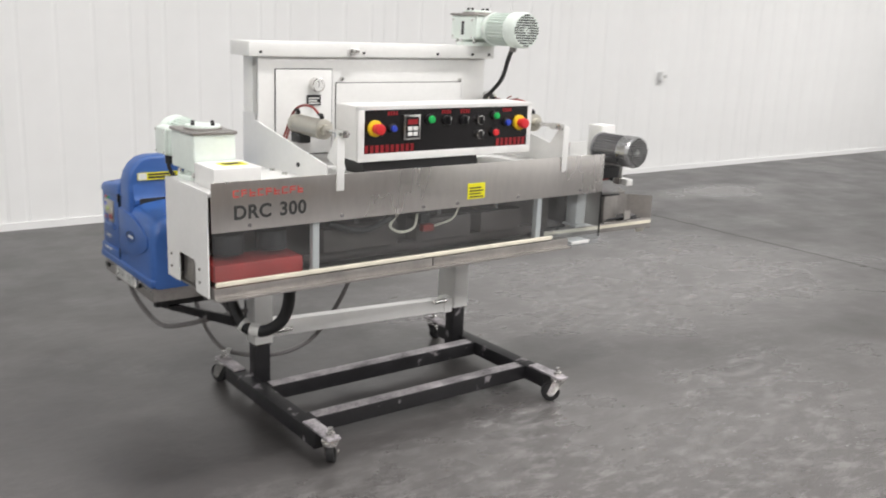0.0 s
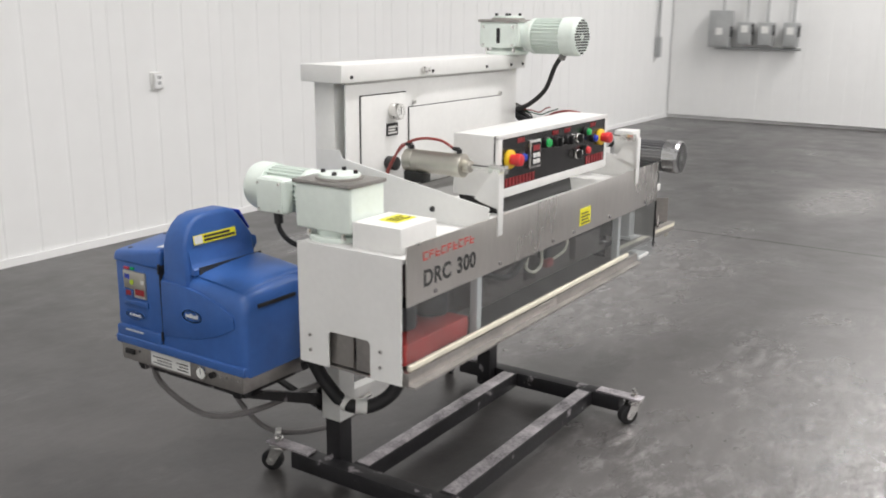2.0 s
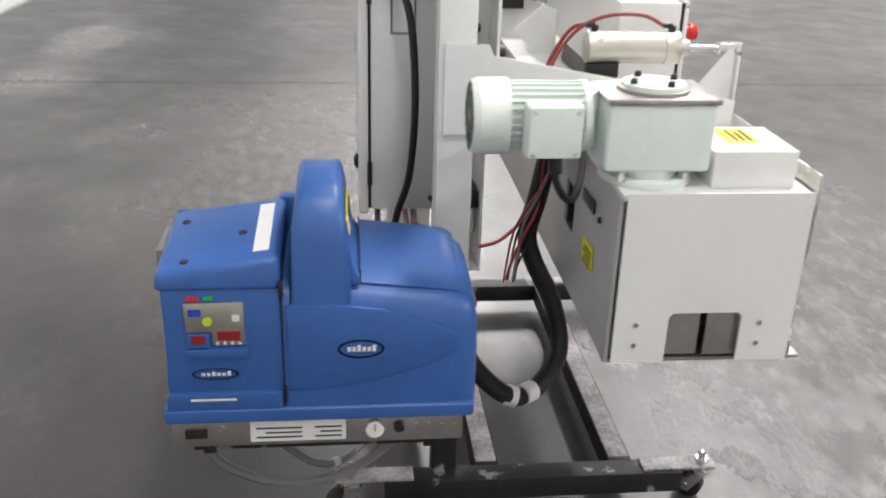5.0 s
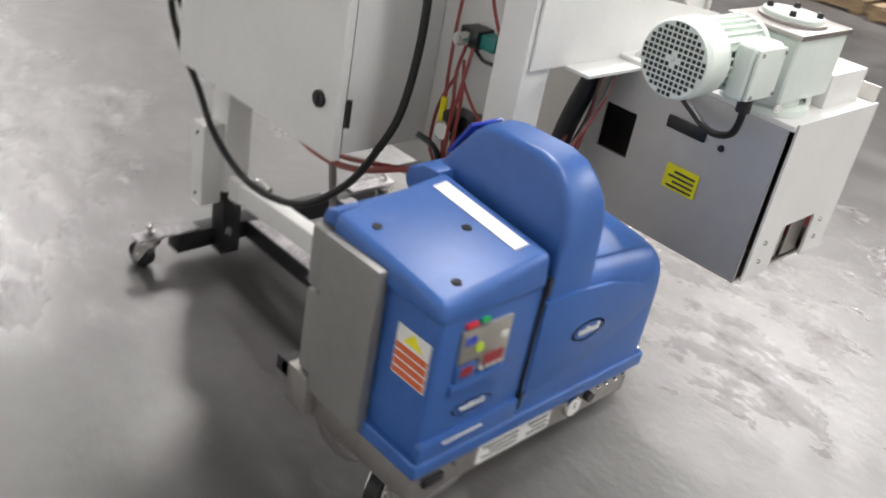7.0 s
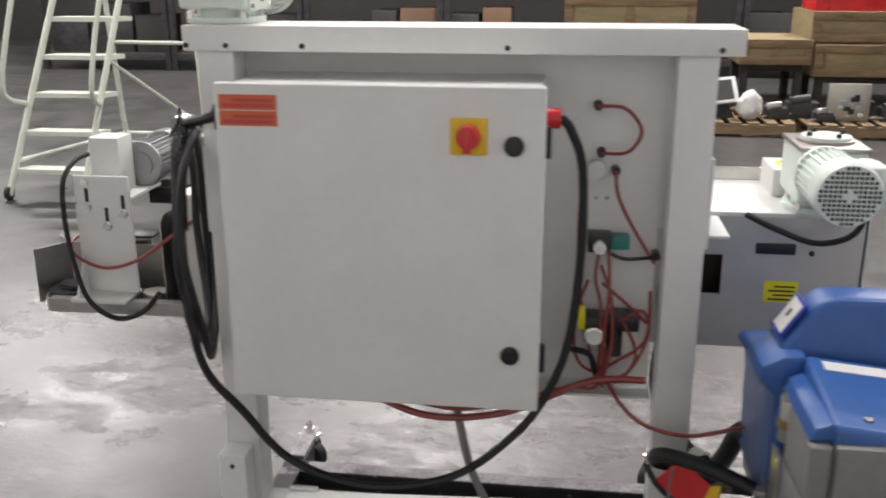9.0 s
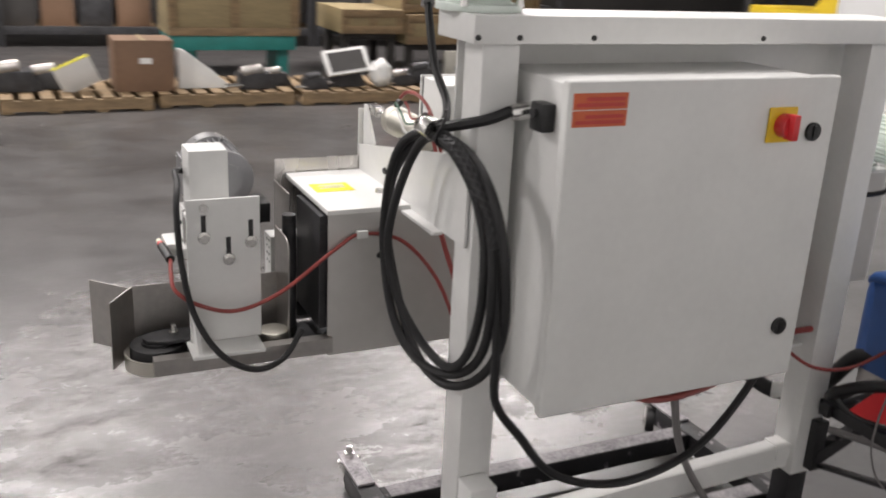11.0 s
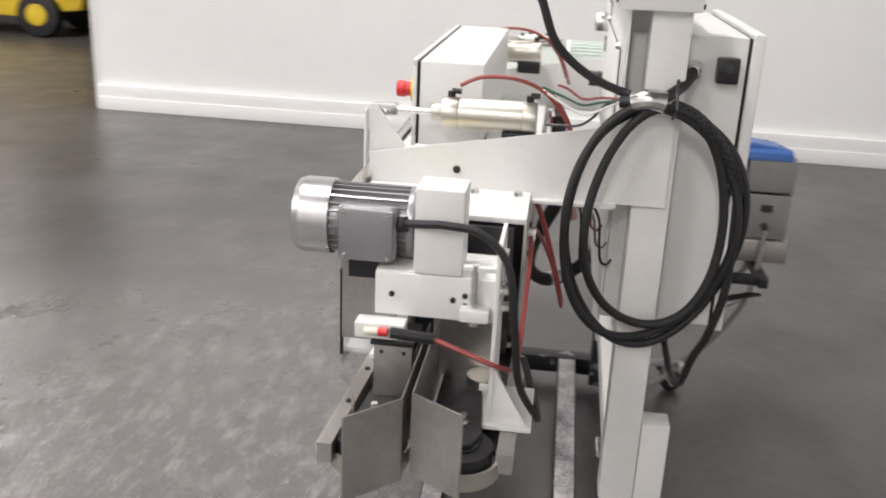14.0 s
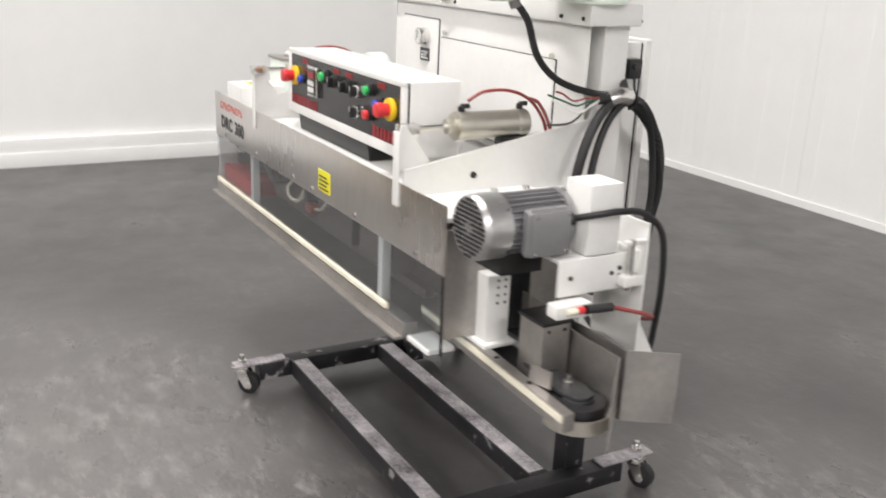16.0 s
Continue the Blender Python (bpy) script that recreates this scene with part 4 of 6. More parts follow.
# ---- infeed at the open end ----
def infeed_unit():
    f = thing("infeed_unit", (1.8, 0.2, 0.64), "white and stainless infeed end with bag guide plates", "infeed unit")
    rail = part("lower_rail", prism([(1.42, 0.087), (2.035, 0.060), (2.035, 0.084), (1.42, 0.112)], "z", 0.652, 0.688), STEEL2, f)
    part("belt_edge", prism([(1.42, 0.0845), (2.03, 0.0575), (2.03, 0.0597), (1.42, 0.0867)], "z", 0.670, 0.684), CREAM, f)
    bolts([(1.50 + 0.13 * i, 0.096 - 0.0055 * i, 0.688) for i in range(4)], "z", 0.006, 0.003, BLACK, rail, "rail_screw")
    part("rear_rail", prism([(1.62, 0.350), (2.0, 0.350), (2.0, 0.378), (1.62, 0.378)], "z", 0.645, 0.680), STEEL2, f)
    part("belt_table", prism([(1.42, 0.113), (1.96, 0.088), (1.96, 0.188), (1.42, 0.188)], "z", 0.652, 0.662), JUNK, f)
    part("belt_table", prism([(1.55, 0.225), (1.96, 0.225), (1.96, 0.349), (1.55, 0.349)], "z", 0.652, 0.662), JUNK, f)
    for px, y in ((1.978, 0.136), (1.982, 0.288)):
        part("nose_pulley", rod((px, y, 0.648), (px, y, 0.682), 0.056, seg=32, b=0.003), RUBBER, f, "black belt pulley")
        part("pulley_cap", rod((px, y, 0.682), (px, y, 0.688), 0.032, seg=24), JUNK, f)
        bolts([(px + 0.02 * math.cos(a), y + 0.02 * math.sin(a), 0.688) for a in (0, 2.09, 4.19)], "z", 0.005, 0.004, CHROME, f)
        part("belt_clamp", prism([(px - 0.165, y - 0.02), (px - 0.02, y - 0.034), (px + 0.022, y - 0.02), (px + 0.03, y), (px + 0.022, y + 0.02), (px - 0.02, y + 0.034), (px - 0.165, y + 0.02)], "z", 0.6885, 0.697, b=0.002), JUNK, f)
        part("clamp_pin", rod((px - 0.035, y, 0.697), (px - 0.035, y, 0.720), 0.006, seg=10), CHROME, f)
        part("clamp_nut", rod((px - 0.035, y, 0.697), (px - 0.035, y, 0.705), 0.011, seg=6), CHROME, f)
        arc = [(px + 0.068 * math.cos(radians(a)), y + 0.068 * math.sin(radians(a))) for a in range(-110, 111, 10)]
        inner = [(px + 0.063 * math.cos(radians(a)), y + 0.063 * math.sin(radians(a))) for a in range(110, -111, -10)]
        part("nose_guard", prism(arc + inner, "z", 0.634, 0.664), ALU, f)
    # bent guide plates that open like a funnel
    t = prism([(1.72, 0.194), (2.020, 0.194), (2.097, 0.116), (2.099, 0.118), (2.021, 0.197), (1.72, 0.197)], "z", 0.625, 0.776)
    part("guide_plate", t, STEEL2, f, "bent stainless guide plate")
    t = prism([(1.66, 0.214), (2.018, 0.214), (2.073, 0.300), (2.0745, 0.298), (2.019, 0.211), (1.66, 0.211)], "z", 0.637, 0.787)
    part("guide_plate", t, STEEL2, f, "bent stainless guide plate")
    part("sensor_block", box(1.79, 1.872, 0.118, 0.186, 0.668, 0.796, 0.002), STEEL2, f, "dark steel block under the sensor")
    part("block_cap", box(1.786, 1.877, 0.113, 0.190, 0.796, 0.803, 0.001), BLACK, f)
    bolts([(1.872, y, 0.782) for y in (0.132, 0.172)], "x", 0.004, 0.002, BLACK, f)
    part("clamp_lug", box(1.80, 1.86, 0.187, 0.1935, 0.70, 0.785, 0.002), JUNK, f)
    part("angle_tab", prism([(1.885, 0.082), (1.938, 0.096), (1.938, 0.099), (1.885, 0.085)], "z", 0.690, 0.728), STEEL2, f)
    # white brackets
    p = part("rear_bracket", box(1.767, 1.918, 0.325, 0.333, 0.690, 1.003, 0.003), WHITE, f)
    part("bracket_foot", box(1.775, 1.925, 0.30, 0.402, 0.681, 0.690, 0.002), WHITE, f)
    part("bracket_rib", prism([(0.333, 0.690), (0.392, 0.690), (0.333, 0.79)], "x", 1.905, 1.913), WHITE, f)
    for x, z in ((1.884, 0.934), (1.834, 0.884), (1.787, 0.918)):
        part("slot", box(x - 0.005, x + 0.005, 0.3325, 0.3338, z - 0.025, z + 0.036, 0.0004), BLACK, p)
        part("washer", rod((x, 0.333, z - 0.012), (x, 0.336, z - 0.012), 0.013, seg=18), CHROME, p)
        part("adjusting_bolt", rod((x, 0.336, z - 0.012), (x, 0.346, z - 0.012), 0.0095, seg=6), CHROME, p)
    part("adjusting_bolt", rod((1.884, 0.333, 0.986), (1.884, 0.343, 0.986), 0.0095, seg=6), CHROME, p)
    part("cross_bracket", box(1.892, 1.900, 0.124, 0.325, 0.866, 0.942, 0.003), WHITE, f)
    bolts([(1.90, 0.153, 0.904), (1.90, 0.256, 0.902), (1.90, 0.276, 0.894), (1.90, 0.276, 0.911)], "x", 0.0055, 0.003, BLACK, f)
    part("motor_deck", box(1.775, 1.892, 0.124, 0.325, 0.934, 0.943, 0.002), WHITE, f)
    part("adjuster", rod((1.912, 0.292, 0.865), (1.912, 0.292, 0.972), 0.007, seg=12), CHROME, f)
    part("adjuster_block", box(1.9005, 1.928, 0.270, 0.318, 0.876, 0.897, 0.003), WHITE, f)
    part("adjuster_plate", box(1.905, 1.918, 0.272, 0.3245, 0.962, 0.970, 0.001), WHITE, f)
    c = part("column", box(1.60, 1.70, 0.092, 0.150, 0.698, 0.850, 0.003), WHITE, f, "white drilled column block")
    part("column_foot", box(1.588, 1.716, 0.080, 0.160, 0.688, 0.698, 0.002), WHITE, f)
    bolts([(1.70, y, z) for y in (0.118, 0.137) for z in (0.786, 0.804, 0.822, 0.838)], "x", 0.0035, 0.001, BLACK, c, "hole")
    part("motor_block", box(1.70, 1.80, 0.055, 0.155, 0.888, 0.934, 0.003), BLACK, f)
    part("side_guard", box(1.652, 1.656, 0.01, 0.15, 0.70, 0.95), STEEL2, f)
    # dark block stands in for the shade inside the open end
    part("inner_shade_block", box(1.60, 1.64, 0.16, 0.338, 0.69, 0.95), JUNK, f)
    edge = [(0.285 + 0.03 * math.cos(radians(a)), 0.865 + 0.03 * math.sin(radians(a))) for a in range(0, 91, 15)]
    part("inner_guard", prism([(0.20, 0.662), (0.315, 0.662)] + edge + [(0.20, 0.895)], "x", 1.700, 1.703), STEEL2, f)
    part("drive_shaft", rod((1.68, 0.24, 0.66), (1.68, 0.24, 0.93), 0.016, seg=16), JUNK, f)
    part("drive_pulley", rod((1.735, 0.305, 0.662), (1.735, 0.305, 0.688), 0.033, seg=24, b=0.002), ALU, f)
    part("lower_lip", box(1.50, 1.60, 0.005, 0.075, 0.640, 0.652, 0.002), WHITE, f)
    # photo sensor
    s = part("sensor", box(1.902, 1.938, 0.098, 0.182, 0.836, 0.864, 0.004), LABELW, f, "small pale sensor head")
    part("sensor_tip", rod((1.946, 0.117, 0.853), (1.946, 0.140, 0.854), 0.0065, seg=12), CREAM, s)
    part("sensor_collar", rod((1.946, 0.140, 0.854), (1.946, 0.156, 0.854), 0.0072, seg=12), RED, s)
    part("sensor_plug", rod((1.946, 0.160, 0.854), (1.938, 0.232, 0.846), 0.0095, seg=12), BLACK, s)
    part("sensor_bracket", box(1.885, 1.90, 0.13, 0.16, 0.84, 0.866, 0.001), STEEL2, s)
    f.location += Vector((0.023, -0.014, 0))
    return f


infeed_unit()


def hanging_tubes():
    """Cut ends of thin tubes that hang beside the post behind the head."""
    m = thing("hanging_tubes", (1.36, 0.47, 0.93), "thin dark tube ends hanging behind the head", "air tubes")
    for i in range(4):
        x, y, low = 1.345 + 0.012 * i, 0.455 + 0.013 * i, 0.76 + 0.035 * (i * 3 % 4)
        part("tube", tube([(x, y - 0.03, 0.950), (x, y, 0.90), (x + 0.006, y + 0.006, low + 0.05), (x + 0.004, y + 0.012, low + 0.01), (x, y + 0.026, low), (x - 0.004, y + 0.036, low + 0.012)], 0.003, 6), (BLACK, REDTUBE, GREYC, BLACK)[i], m)


hanging_tubes()


# ---- glue melter ----
def glue_melter():
    """Blue hooded hot-melt tank unit on a grey base; its control face looks along -x."""
    g = thing("glue_melter", (0.14, 0.88, 0.425), "blue plastic hot-melt glue unit on a black bracket", "glue melter")
    b = part("base_tray", box(0.024, 0.275, 0.605, 1.150, 0.458, 0.522, 0.004), STEEL2, g, "grey metal base tray")
    # hood: control end with a lid that rises to the back and to the handle
    def lid_z(x, y):
        return 0.818 + (1.157 - y) * 0.13 + (x - 0.02) * 0.10
    t = prism([(0.938, 0.522), (1.144, 0.522), (1.150, 0.60), (1.147, 0.64), (1.147, 0.79), (0.938, 0.79)], "x", 0.022, 0.262, b=0.008)
    part("control_hood", t, BLUE, g)
    t = bmesh.new()
    low = [t.verts.new((x, y, 0.786)) for x, y in ((0.016, 0.938), (0.266, 0.938), (0.266, 1.158), (0.016, 1.158))]
    top = [t.verts.new((x, y, lid_z(x, y))) for x, y in ((0.024, 0.938), (0.266, 0.938), (0.266, 1.154), (0.024, 1.154))]
    for i in range(4):
        t.faces.new((low[i], low[(i + 1) % 4], top[(i + 1) % 4], top[i]))
    t.faces.new(low[::-1])
    t.faces.new(top)
    bmesh.ops.recalc_face_normals(t, faces=t.faces)
    bmesh.ops.bevel(t, geom=t.edges[:], offset=0.012, segments=3, affect="EDGES", profile=0.5)
    part("control_lid", t, BLUE, g)
    # hood: tank end, sloping to the front and rounded at the free end
    out = [(0.020, 0.522), (0.018, 0.60), (0.020, 0.722), (0.0245, 0.750), (0.034, 0.768), (0.050, 0.780), (0.075, 0.788), (0.15, 0.797), (0.25, 0.803), (0.272, 0.800), (0.286, 0.788), (0.290, 0.765), (0.290, 0.522)]
    t = loft([(0.936, 1.0, -0.004), (0.80, 1.0, 0.0), (0.66, 1.0, 0.022), (0.626, 0.996, 0.029), (0.607, 0.982, 0.037), (0.594, 0.955, 0.050), (0.586, 0.91, 0.072), (0.583, 0.86, 0.10)], out)
    part("tank_hood", t, BLUE, g, smooth=60)
    lid = [(0.058, 0.780)] + out[5:9] + [(0.300, 0.803), (0.314, 0.797), (0.318, 0.786), (0.312, 0.776)]
    t = loft([(0.796, 1.0, -0.006), (0.66, 1.0, 0.016), (0.634, 0.995, 0.021), (0.617, 0.98, 0.028), (0.608, 0.955, 0.038)], lid)
    part("tank_lid", t, BLUE, g, smooth=60)
    part("lid_joint", box(0.055, 0.312, 0.7962, 0.7990, 0.77, 0.8085), INK, g)
    part("latch_slot", box(0.075, 0.235, 0.580, 0.592, 0.716, 0.728, 0.002), BLACK, g)
    part("skirt", box(0.012, 0.288, 0.586, 1.160, 0.516, 0.546, 0.008, 3), BLUE, g)
    # tall lid handle: upright front with a round shoulder, long slope behind
    side = [(0.021, 0.60), (0.022, 0.868), (0.030, 0.902), (0.048, 0.932), (0.074, 0.954), (0.108, 0.963), (0.205, 0.963), (0.232, 0.957), (0.250, 0.940), (0.300, 0.870), (0.304, 0.80), (0.300, 0.60)]
    t = bmesh.new()
    rows = []
    for sgn in (-1, 1):
        row = []
        for x, z in side:
            lean = min(1.0, max(0.0, (z - 0.76) / 0.21))
            y = 0.868 + (-(0.066 - 0.028 * lean ** 0.8) if sgn < 0 else (0.068 - 0.030 * lean))
            row.append(t.verts.new((x, y, z)))
        rows.append(row)
    k = len(side)
    for i in range(k):
        t.faces.new((rows[0][i], rows[0][(i + 1) % k], rows[1][(i + 1) % k], rows[1][i]))
    t.faces.new(rows[0][::-1])
    t.faces.new(rows[1])
    bmesh.ops.recalc_face_normals(t, faces=t.faces)
    rim = [e for e in t.edges if any(len(f.verts) > 4 for f in e.link_faces)]
    bmesh.ops.bevel(t, geom=rim, offset=0.013, segments=3, affect="EDGES", profile=0.5)
    part("lid_handle", t, BLUE, g, smooth=60)
    # soft fillets where the handle meets the two lids
    t = prism([(0.83, 0.785), (0.799, 0.785), (0.799, 0.803), (0.8035, 0.807), (0.810, 0.819), (0.8165, 0.845), (0.823, 0.878), (0.83, 0.88)], "x", 0.036, 0.288, b=0.003)
    part("handle_fillet", t, BLUE, g)
    m = Matrix.Translation((0.142, 0.8185, 0.888)) @ Matrix.Rotation(radians(-9), 4, "X")
    l = part("warning_label", box(-0.085, 0.085, -0.001, 0.001, -0.014, 0.014, m=m), LABELY, g, "yellow warning strip")
    part("warning_triangle", box(-0.083, -0.052, -0.0018, -0.0008, -0.012, 0.012, m=m), LABELW, l)
    t = bmesh.new()
    for i in range(2):
        box(-0.045, 0.08 - 0.02 * i, -0.0018, -0.0008, -0.009 + 0.011 * i, -0.002 + 0.011 * i, bm=t, m=m)
    part("print", t, INK, l, smooth=0)
    part("lid_seam", box(0.0175, 0.2665, 0.9362, 0.9378, 0.546, 0.80), INK, g)
    for z in (0.79, 0.575):
        part("hinge", box(0.014, 0.022, 0.933, 0.941, z - 0.016, z + 0.016, 0.002), BLACK, g)
    bolts([(x, y, lid_z(x, y) - 0.001) for x, y in ((0.207, 1.122), (0.135, 1.010), (0.052, 1.105))], "z", 0.009, 0.003, BLACK, g, "lid_screw")
    m = Matrix.Translation((0.148, 0.972, lid_z(0.148, 0.972) + 0.0005)) @ Matrix.Rotation(-0.10, 4, "Y") @ Matrix.Rotation(-0.13, 4, "X")
    part("lid_label", box(-0.092, 0.092, -0.014, 0.014, -0.001, 0.001, m=m), LABELW, g)
    part("side_lobe", prism([(0.262, 0.79), (0.31, 0.79), (0.340, 0.825), (0.336, 0.850), (0.300, 0.868), (0.262, 0.872)], "y", 0.835, 0.955, b=0.010), BLUE, g)
    # control face
    p = part("keypad", prism([(1.004, 0.680), (1.058, 0.680), (1.062, 0.684), (1.062, 0.706), (1.106, 0.706), (1.108, 0.764), (1.004, 0.764)], "x", 0.017, 0.026, b=0.0015), ALU, g, "grey control keypad")
    part("key_pad_dark", box(0.0165, 0.026, 1.066, 1.106, 0.674, 0.703, 0.002), BLUE, p)
    part("display", box(0.0155, 0.018, 1.012, 1.052, 0.690, 0.708), PANELRED, p)
    part("display", box(0.0155, 0.018, 1.074, 1.098, 0.684, 0.700), PANELRED, p)
    part("lamp", rod((0.0178, 1.068, 0.728), (0.0150, 1.068, 0.728), 0.0085, seg=16), LAMPG, p, "lit yellow-green lamp")
    part("lamp", box(0.0155, 0.018, 1.012, 1.024, 0.728, 0.740), LABELW, p)
    part("key_row", box(0.0160, 0.018, 1.078, 1.100, 0.738, 0.752), BLUEB, p)
    for i in range(4):
        part("key", rod((0.0178, 1.014 + 0.013 * i, 0.684), (0.0162, 1.014 + 0.013 * i, 0.684), 0.003, seg=8), LABELW, p)
    part("status_mark", box(0.0170, 0.022, 1.080, 1.102, 0.768, 0.775), RED, g)
    part("status_mark", box(0.0170, 0.022, 1.056, 1.072, 0.769, 0.776), GREENB, g)
    oval_mark(g, 1.060, 0.622, 0.042, 0.012)
    oval_mark(g, 0.798, 0.667, 0.042, 0.019)
    part("slot_line", box(0.0128, 0.020, 1.025, 1.108, 0.566, 0.570), LABELW, g)
    t = prism([(0.930, 0.757), (0.85, 0.757), (0.76, 0.745), (0.68, 0.722), (0.625, 0.695), (0.622, 0.660), (0.68, 0.628), (0.78, 0.598), (0.88, 0.584), (0.930, 0.582)], "x", 0.0155, 0.024, b=0.003)
    part("moulded_panel", t, BLUE, g)
    part("moulded_step", prism([(0.942, 0.544), (1.152, 0.544), (1.152, 0.572), (1.146, 0.580), (0.942, 0.582)], "x", 0.014, 0.03, b=0.004), BLUE, g)
    part("moulded_shelf", box(0.0160, 0.03, 0.998, 1.112, 0.652, 0.672, 0.005), BLUE, g)
    # base details
    n = part("data_plate", box(0.0215, 0.024, 0.828, 1.006, 0.468, 0.513), LABELW, b)
    bars(0.836, 0.476, 0.05, 0.030, 3, 0.0212, INK, n, "print", axis="x", gap=0.7)
    bars(0.91, 0.476, 0.085, 0.030, 3, 0.0212, INK, n, "print", axis="x", gap=0.7)
    t = rod((0.024, 0.773, 0.491), (0.014, 0.773, 0.491), 0.021, seg=24, b=0.002)
    k = part("air_gauge", t, CHROME, b)
    part("gauge_dial", rod((0.014, 0.773, 0.491), (0.013, 0.773, 0.491), 0.017, seg=24), LABELW, k)
    part("gauge_needle", box(0.0122, 0.013, 0.772, 0.774, 0.489, 0.505), INK, k)
    part("air_knob", rod((0.024, 0.727, 0.495), (0.012, 0.727, 0.495), 0.010, seg=16), BLACK, b)
    part("connector", box(0.016, 0.024, 1.085, 1.125, 0.482, 0.498, 0.001), BLACK, b)
    bolts([(0.024, y, 0.498) for y in (0.62, 0.645, 0.67, 0.695, 1.06)], "-x", 0.005, 0.003, CHROME, b)
    # end with the grey column and the hot-surface label
    part("end_column", box(0.135, 0.262, 1.150, 1.172, 0.524, 0.815, 0.006), SATIN, g, "grey metal corner cover")
    l = part("warning_label", box(0.035, 0.105, 1.1465, 1.1485, 0.66, 0.745), LABELW, g)
    part("warning_triangle", prism([(0.05, 0.722), (0.09, 0.722), (0.07, 0.743)], "y", 1.1484, 1.1495), LABELY, l)
    for i in range(4):
        part("print", box(0.037, 0.103, 1.1484, 1.1495, 0.663 + 0.014 * i, 0.673 + 0.014 * i), LABELR, l)
    # hose side
    part("rear_hood", prism([(0.270, 0.524), (0.292, 0.524), (0.296, 0.70), (0.300, 0.745), (0.294, 0.764), (0.270, 0.770)], "y", 0.625, 0.945, b=0.006), BLUE, g)
    part("rear_post", box(0.264, 0.290, 0.985, 1.008, 0.524, 0.70, 0.004), BLUE, g)
    part("rear_cap", prism([(0.264, 0.815), (0.300, 0.812), (0.292, 0.835), (0.264, 0.845)], "y", 0.946, 1.150, b=0.005), BLUE, g)
    m = Matrix.Translation((0.2785, 0.868, 0.9145)) @ Matrix.Rotation(radians(-32.7), 4, "Y")
    k = part("plate_frame", box(-0.002, 0.003, -0.036, 0.036, -0.038, 0.038, 0.001, m=m), BLUEB, g, "blue label frame on the handle end")
    part("rating_label", box(0.0032, 0.0042, -0.029, 0.029, -0.031, 0.031, m=m), LABELW, k)
    part("rating_mark", box(0.0042, 0.0048, -0.005, 0.006, -0.004, 0.012, m=m), INK, k)
    l = part("warning_label", box(0.2945, 0.2985, 0.765, 0.895, 0.726, 0.752), LABELR, g, "orange warning strip")
    part("print", box(0.2984, 0.2992, 0.80, 0.885, 0.733, 0.746), LABELY, l)
    k = part("manifold_plate", box(0.288, 0.298, 0.872, 0.985, 0.488, 0.690, 0.003), ALU, g, "bare metal manifold plate")
    part("plate_label", box(0.2978, 0.2986, 0.945, 0.966, 0.655, 0.676), LABELY, k)
    bolts([(0.298, y, z) for y in (0.882, 0.975) for z in (0.50, 0.68)], "x", 0.005, 0.003, CHROME, k)
    part("outlet", rod((0.298, 0.925, 0.582), (0.318, 0.918, 0.582), 0.012, seg=6), CHROME, k)
    part("hose_end", tube([(0.318, 0.918, 0.582), (0.35, 0.905, 0.592), (0.41, 0.865, 0.597), (0.465, 0.79, 0.572), (0.482, 0.735, 0.537), (0.470, 0.700, 0.505), (0.425, 0.684, 0.492), (0.36, 0.680, 0.50)], 0.0150, 12), RUBBER, k)
    # flat black plate paints the shade of the hollow behind the valve
    part("recess_shade", box(0.264, 0.272, 0.947, 1.012, 0.70, 0.815), BLACK, g)
    v = part("relief_valve", rod((0.286, 0.978, 0.722), (0.286, 0.978, 0.80), 0.017, seg=18, b=0.003), ALU, g)
    part("valve_cap", rod((0.286, 0.978, 0.80), (0.286, 0.978, 0.818), 0.020, seg=6), CHROME, v)
    part("valve_collar", rod((0.286, 0.978, 0.748), (0.286, 0.978, 0.764), 0.0195, seg=18), BRASS, v)
    part("rear_cover", box(0.264, 0.300, 1.014, 1.166, 0.705, 0.812, 0.008, 3), SATIN, g, "grey metal rear cover")
    k = part("terminal_cover", box(0.264, 0.298, 1.010, 1.164, 0.548, 0.698, 0.003), SATIN, g, "grey metal terminal cover")
    part("rocker_switch", box(0.298, 0.303, 1.07, 1.108, 0.642, 0.664, 0.002), BLACK, k)
    part("cord_gland", rod((0.298, 1.09, 0.592), (0.325, 1.09, 0.585), 0.013, 0.009, seg=12), BLACK, k)
    part("rear_sill", box(0.263, 0.315, 0.995, 1.172, 0.470, 0.545, 0.004), STEEL2, g)
    def slant(t):
        for v in t.verts:
            v.co.x -= 0.8 * (v.co.y - 0.80)
        return t
    k = part("tag", slant(prism([(0.765, 0.498), (0.770, 0.492), (0.857, 0.484), (0.880, 0.562), (0.815, 0.578)], "x", 0.452, 0.454)), RED, g, "red and yellow hanging tag")
    part("tag_half", slant(prism([(0.8575, 0.484), (0.889, 0.490), (0.899, 0.575), (0.8805, 0.562)], "x", 0.452, 0.454)), YELLOW, k)
    part("tag_rim", slant(tube([(0.455, 0.745, 0.522), (0.456, 0.775, 0.492), (0.456, 0.825, 0.480), (0.456, 0.872, 0.481), (0.456, 0.905, 0.492)], 0.006, 8)), RUBBER, k)
    part("tag_wire", tube([(0.458, 0.845, 0.575), (0.462, 0.836, 0.50), (0.462, 0.838, 0.42), (0.46, 0.875, 0.36), (0.45, 0.95, 0.345), (0.44, 1.02, 0.375)], 0.0028, 6), GREYC, k)


